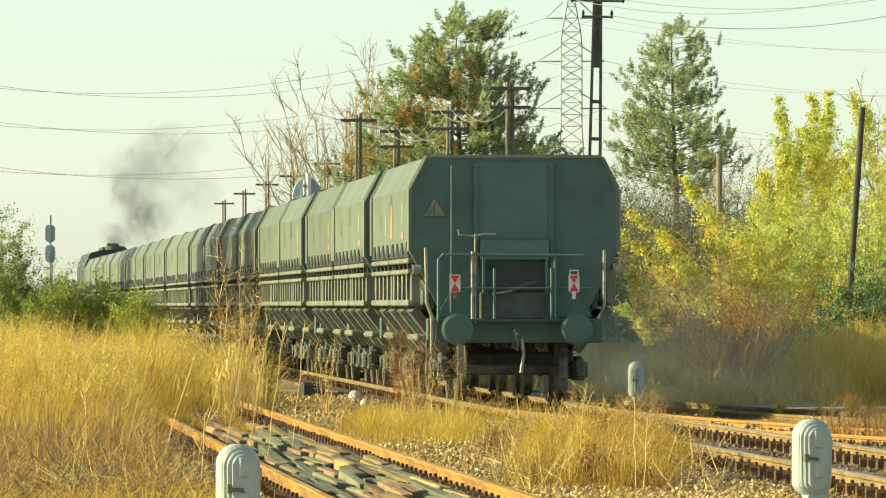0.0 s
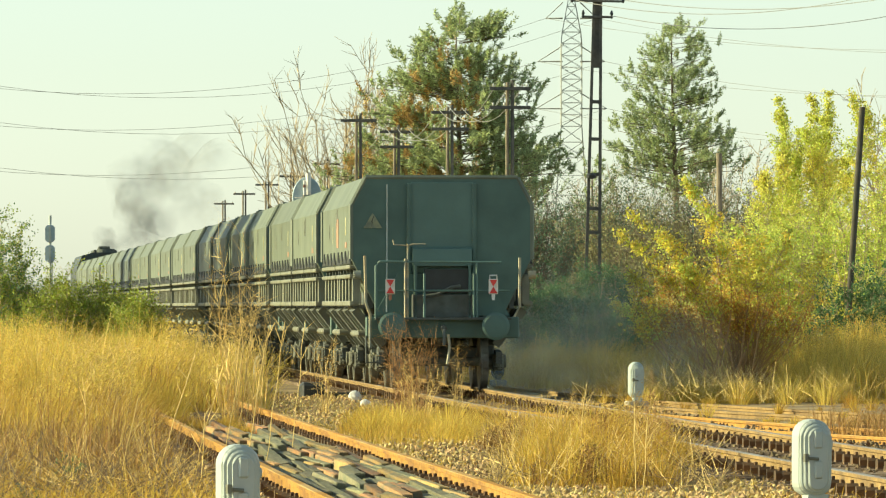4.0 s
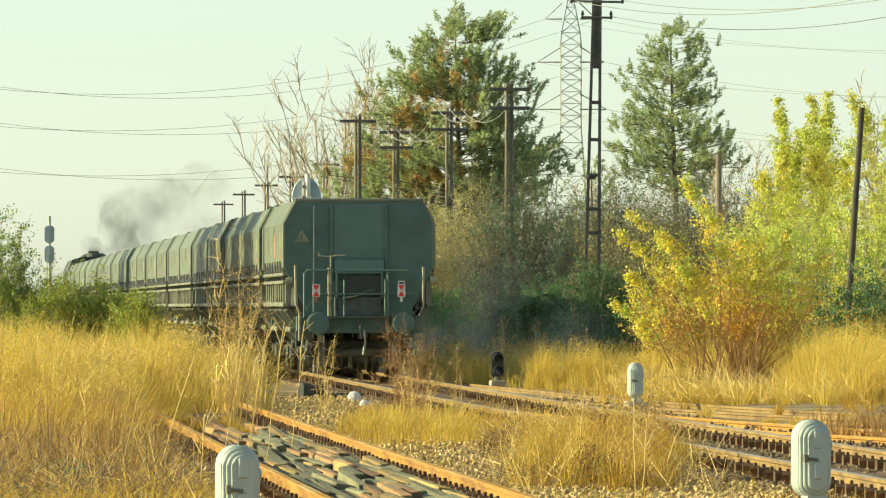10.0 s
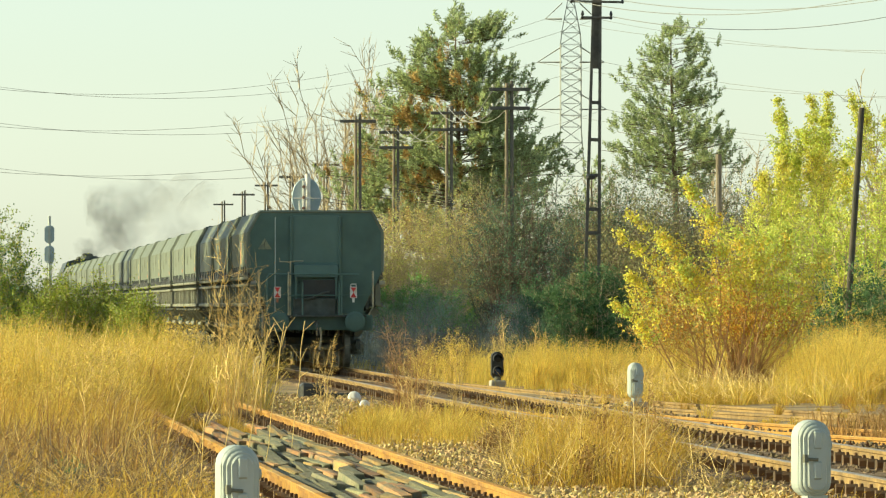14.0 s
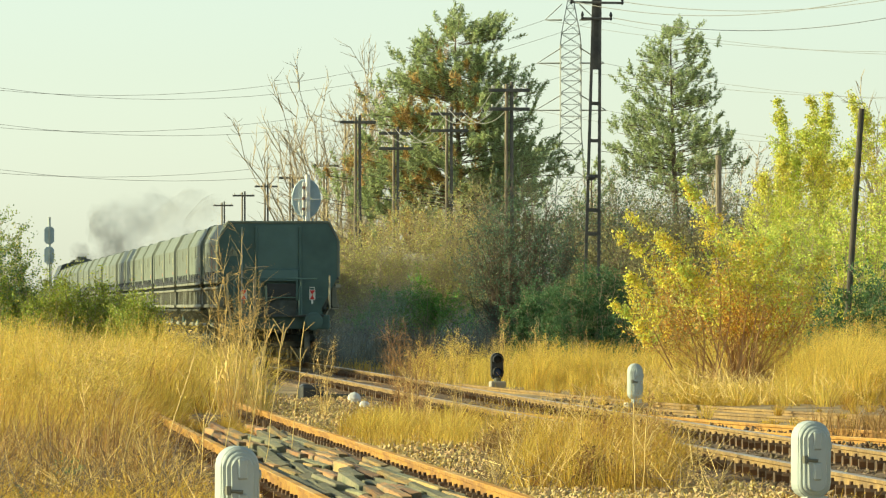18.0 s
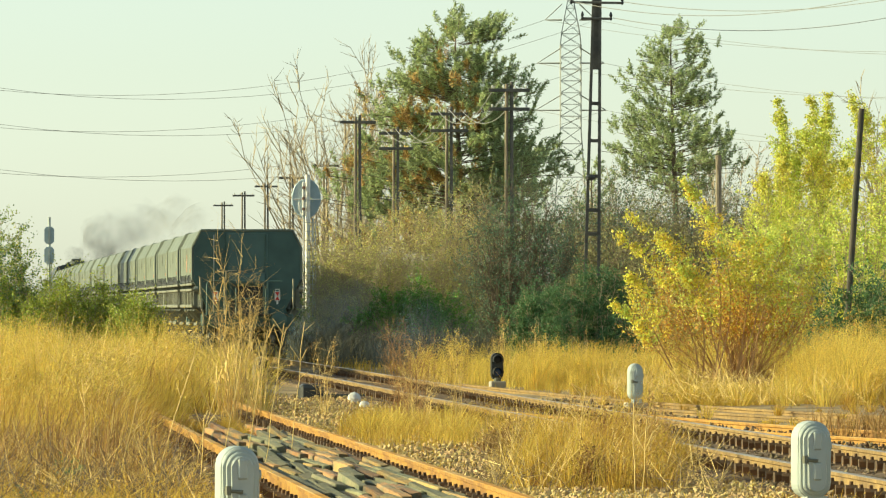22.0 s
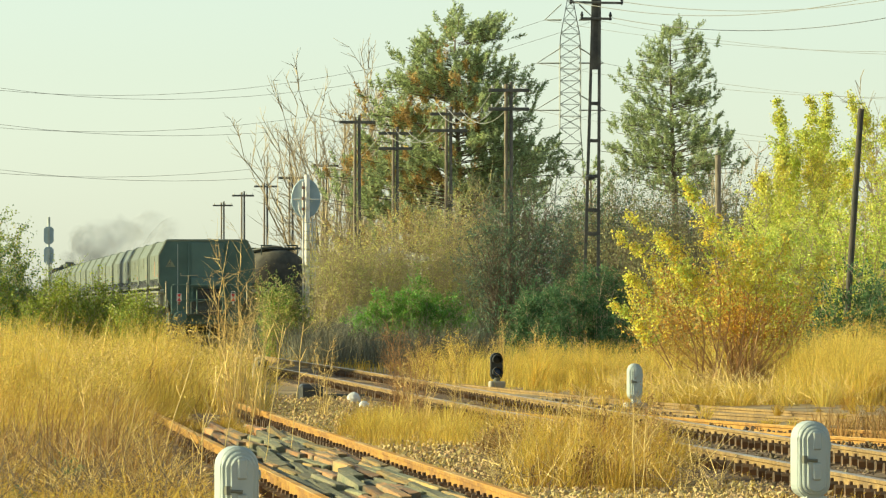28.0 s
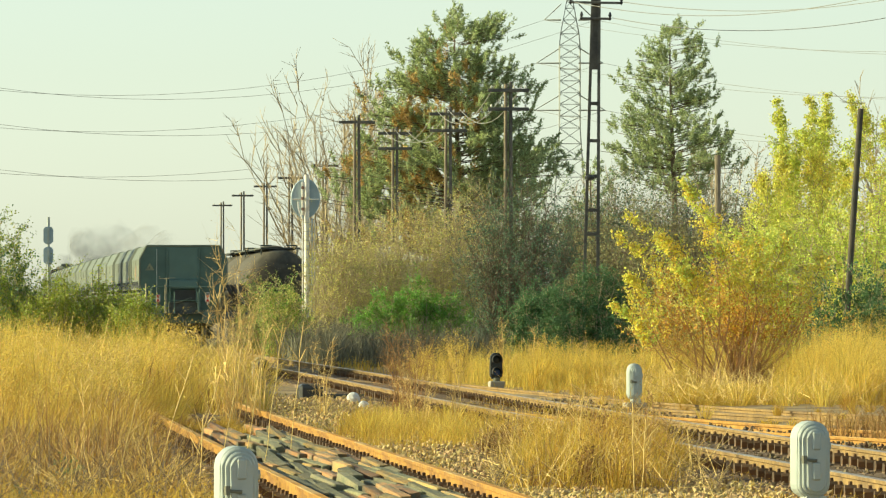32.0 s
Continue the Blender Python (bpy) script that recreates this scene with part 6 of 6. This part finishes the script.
# ---- smoke ----
def puff(mat, n, rx, ry, rz, seed, label="soft dark diesel smoke drifting off the exhaust", group="exhaust smoke"):
    """A puff of soft lumpy wisps; each is a bulging cap that thins out to its rim."""
    g = np.random.default_rng(seed)
    verts, faces, dens = [], [], []
    rings, seg = 5, 14
    for _ in range(n):
        c = g.uniform(-0.62, 0.62, 3) * np.array([rx, ry, rz])
        s = g.uniform(0.75, 1.15) * min(rx, rz) * 0.95
        turn = Euler((g.uniform(0.9, 2.2), g.uniform(-0.5, 0.5), g.uniform(-0.7, 0.7))).to_matrix()
        base = len(verts)
        for k in range(rings + 1):
            r = k / rings
            for j in range(seg if k else 1):
                a = 2 * math.pi * j / seg
                q = Vector((r * math.cos(a), r * math.sin(a) * 0.9, 0.35 * (1 - r * r)))
                w = 1 + 0.3 * noise.noise(q * 2.1 + Vector((seed, base, 0)))
                v = turn @ (q * (s * w))
                verts.append((c[0] + v.x, c[1] + v.y, c[2] + v.z))
                dens.append((1 - r * r) ** 1.4)
        for j in range(seg):
            faces.append((base, base + 1 + j, base + 1 + (j + 1) % seg))
        for k in range(rings - 1):
            o = base + 1 + k * seg
            for j in range(seg):
                faces.append((o + j, o + seg + j, o + seg + (j + 1) % seg, o + (j + 1) % seg))
    me = bpy.data.meshes.new("smoke_puff")
    me.from_pydata(verts, [], faces)
    me.attributes.new("soot_amount", "FLOAT", "POINT").data.foreach_set("value", np.array(dens, dtype=np.float32))
    me.polygons.foreach_set("use_smooth", [True] * len(faces))
    me.materials.append(M[mat])
    return tagged(new("smoke_puff" if mat != "dust" else "dust_cloud", me), label, "smoke" if mat != "dust" else "dust", group=group, kind="stuff")


PUFFS = []
for i, (mat, n, rx, ry, rz) in enumerate((("smoke", 2, 0.9, 2, 0.9), ("smoke", 3, 1.9, 3, 1.8), ("smoke_thin", 3, 2.5, 4, 2.0), ("smoke_thin", 3, 3.4, 5, 2.2), ("smoke_thin", 2, 4.4, 6, 2.4))):
    PUFFS.append(puff(mat, n, rx, ry, rz, 200 + i))

# the haze that the passing train leaves low beside the track: right of it, ahead of its tail, share of its pace
DUST = []
for i, (n, rx, rz, right, ahead, pace, up) in enumerate(((3, 2.0, 1.5, 2.1, 6.0, 1.0, 0.7), (2, 2.6, 1.9, 3.2, 18.0, 1.0, 1.1), (3, 2.8, 1.4, 4.2, 6.0, 0.88, 0.7), (2, 2.4, 1.6, 3.3, 12.0, 0.99, 0.8))):
    DUST.append((puff("dust", n, rx, 3.5, rz, 230 + i, "thin bluish haze of dust drifting low behind the train", "dust behind the train"), right, ahead, pace, up))


def motions():
    times = [0, 1, 2, 3, 4.5, 6, 8, 10, 12, 14, 16, 18, 20, 22, 24, 26, 28, 30, 32]
    for car, s in CARS:
        walk(car, [(t, pose(line_x(tail_y(t) + s), tail_y(t) + s, 0.0, 0, 0, heading(tail_y(t) + s))) for t in times])
    for w in TAIL_WHEELS:
        home = w.location.copy()
        rows, t = [], 0.0
        while t < 32.001:
            rows.append((t, pose(home.x, home.y, home.z, -math.degrees((tail_y(t) - tail_y(0)) / 0.46) % 360)))
            t += 0.1
        walk(w, rows)
    # the plume follows the exhaust; each puff (seconds; right, up) from it
    s = CARS[-1][1] + 7.5
    paths = (
        ((0, 0.1, 0.4), (6, 0.2, 0.3), (9, 0.1, 0.2), (13, 0.0, 0.3), (19, 0.1, 0.2), (23, 0.1, 0.1), (28, 0.1, 0.1), (32, 0.1, 0.1)),
        ((0, 0.6, 1.4), (6, 1.3, 1.0), (9, 1.1, 0.7), (13, 0.65, 1.4), (19, 1.2, 0.45), (23, 1.0, 0.2), (28, 0.8, 0.1), (32, 1.0, 0.0)),
        ((0, 1.6, 2.5), (6, 2.7, 2.1), (9, 2.9, 1.2), (13, 2.1, 1.8), (19, 2.9, 1.0), (23, 2.6, 0.6), (28, 2.2, 0.4), (32, 2.4, 0.2)),
        ((0, 2.5, 3.3), (6, 4.0, 3.0), (9, 4.6, 1.9), (13, 3.9, 2.1), (19, 5.0, 1.5), (23, 4.6, 1.0), (28, 4.0, 0.7), (32, 4.2, 0.5)),
        ((0, 3.4, 3.9), (6, 5.7, 3.5), (9, 6.3, 2.6), (13, 6.0, 2.6), (19, 7.2, 1.9), (23, 6.6, 1.4), (28, 6.0, 1.0), (32, 6.2, 0.7)))
    for k, (ob, path) in enumerate(zip(PUFFS, paths)):
        rows = []
        for t, r, u in path:
            y = tail_y(t) + s
            rows.append((t, pose(line_x(y) + r, y, 4.6 + u, 4 * math.sin(t + k), 3 * math.cos(t * 0.7 + k), 0)))
        walk(ob, rows)

    for k, (ob, right, ahead, pace, up) in enumerate(DUST):
        rows = []
        for t in times:
            y = tail_y(t * pace) + ahead
            rows.append((t, pose(line_x(y) + right, y, up + 0.12 * math.sin(0.8 * t + k), 5 * math.sin(0.5 * t + k), 4 * math.cos(0.4 * t + k), 0)))
        walk(ob, rows)


motions()
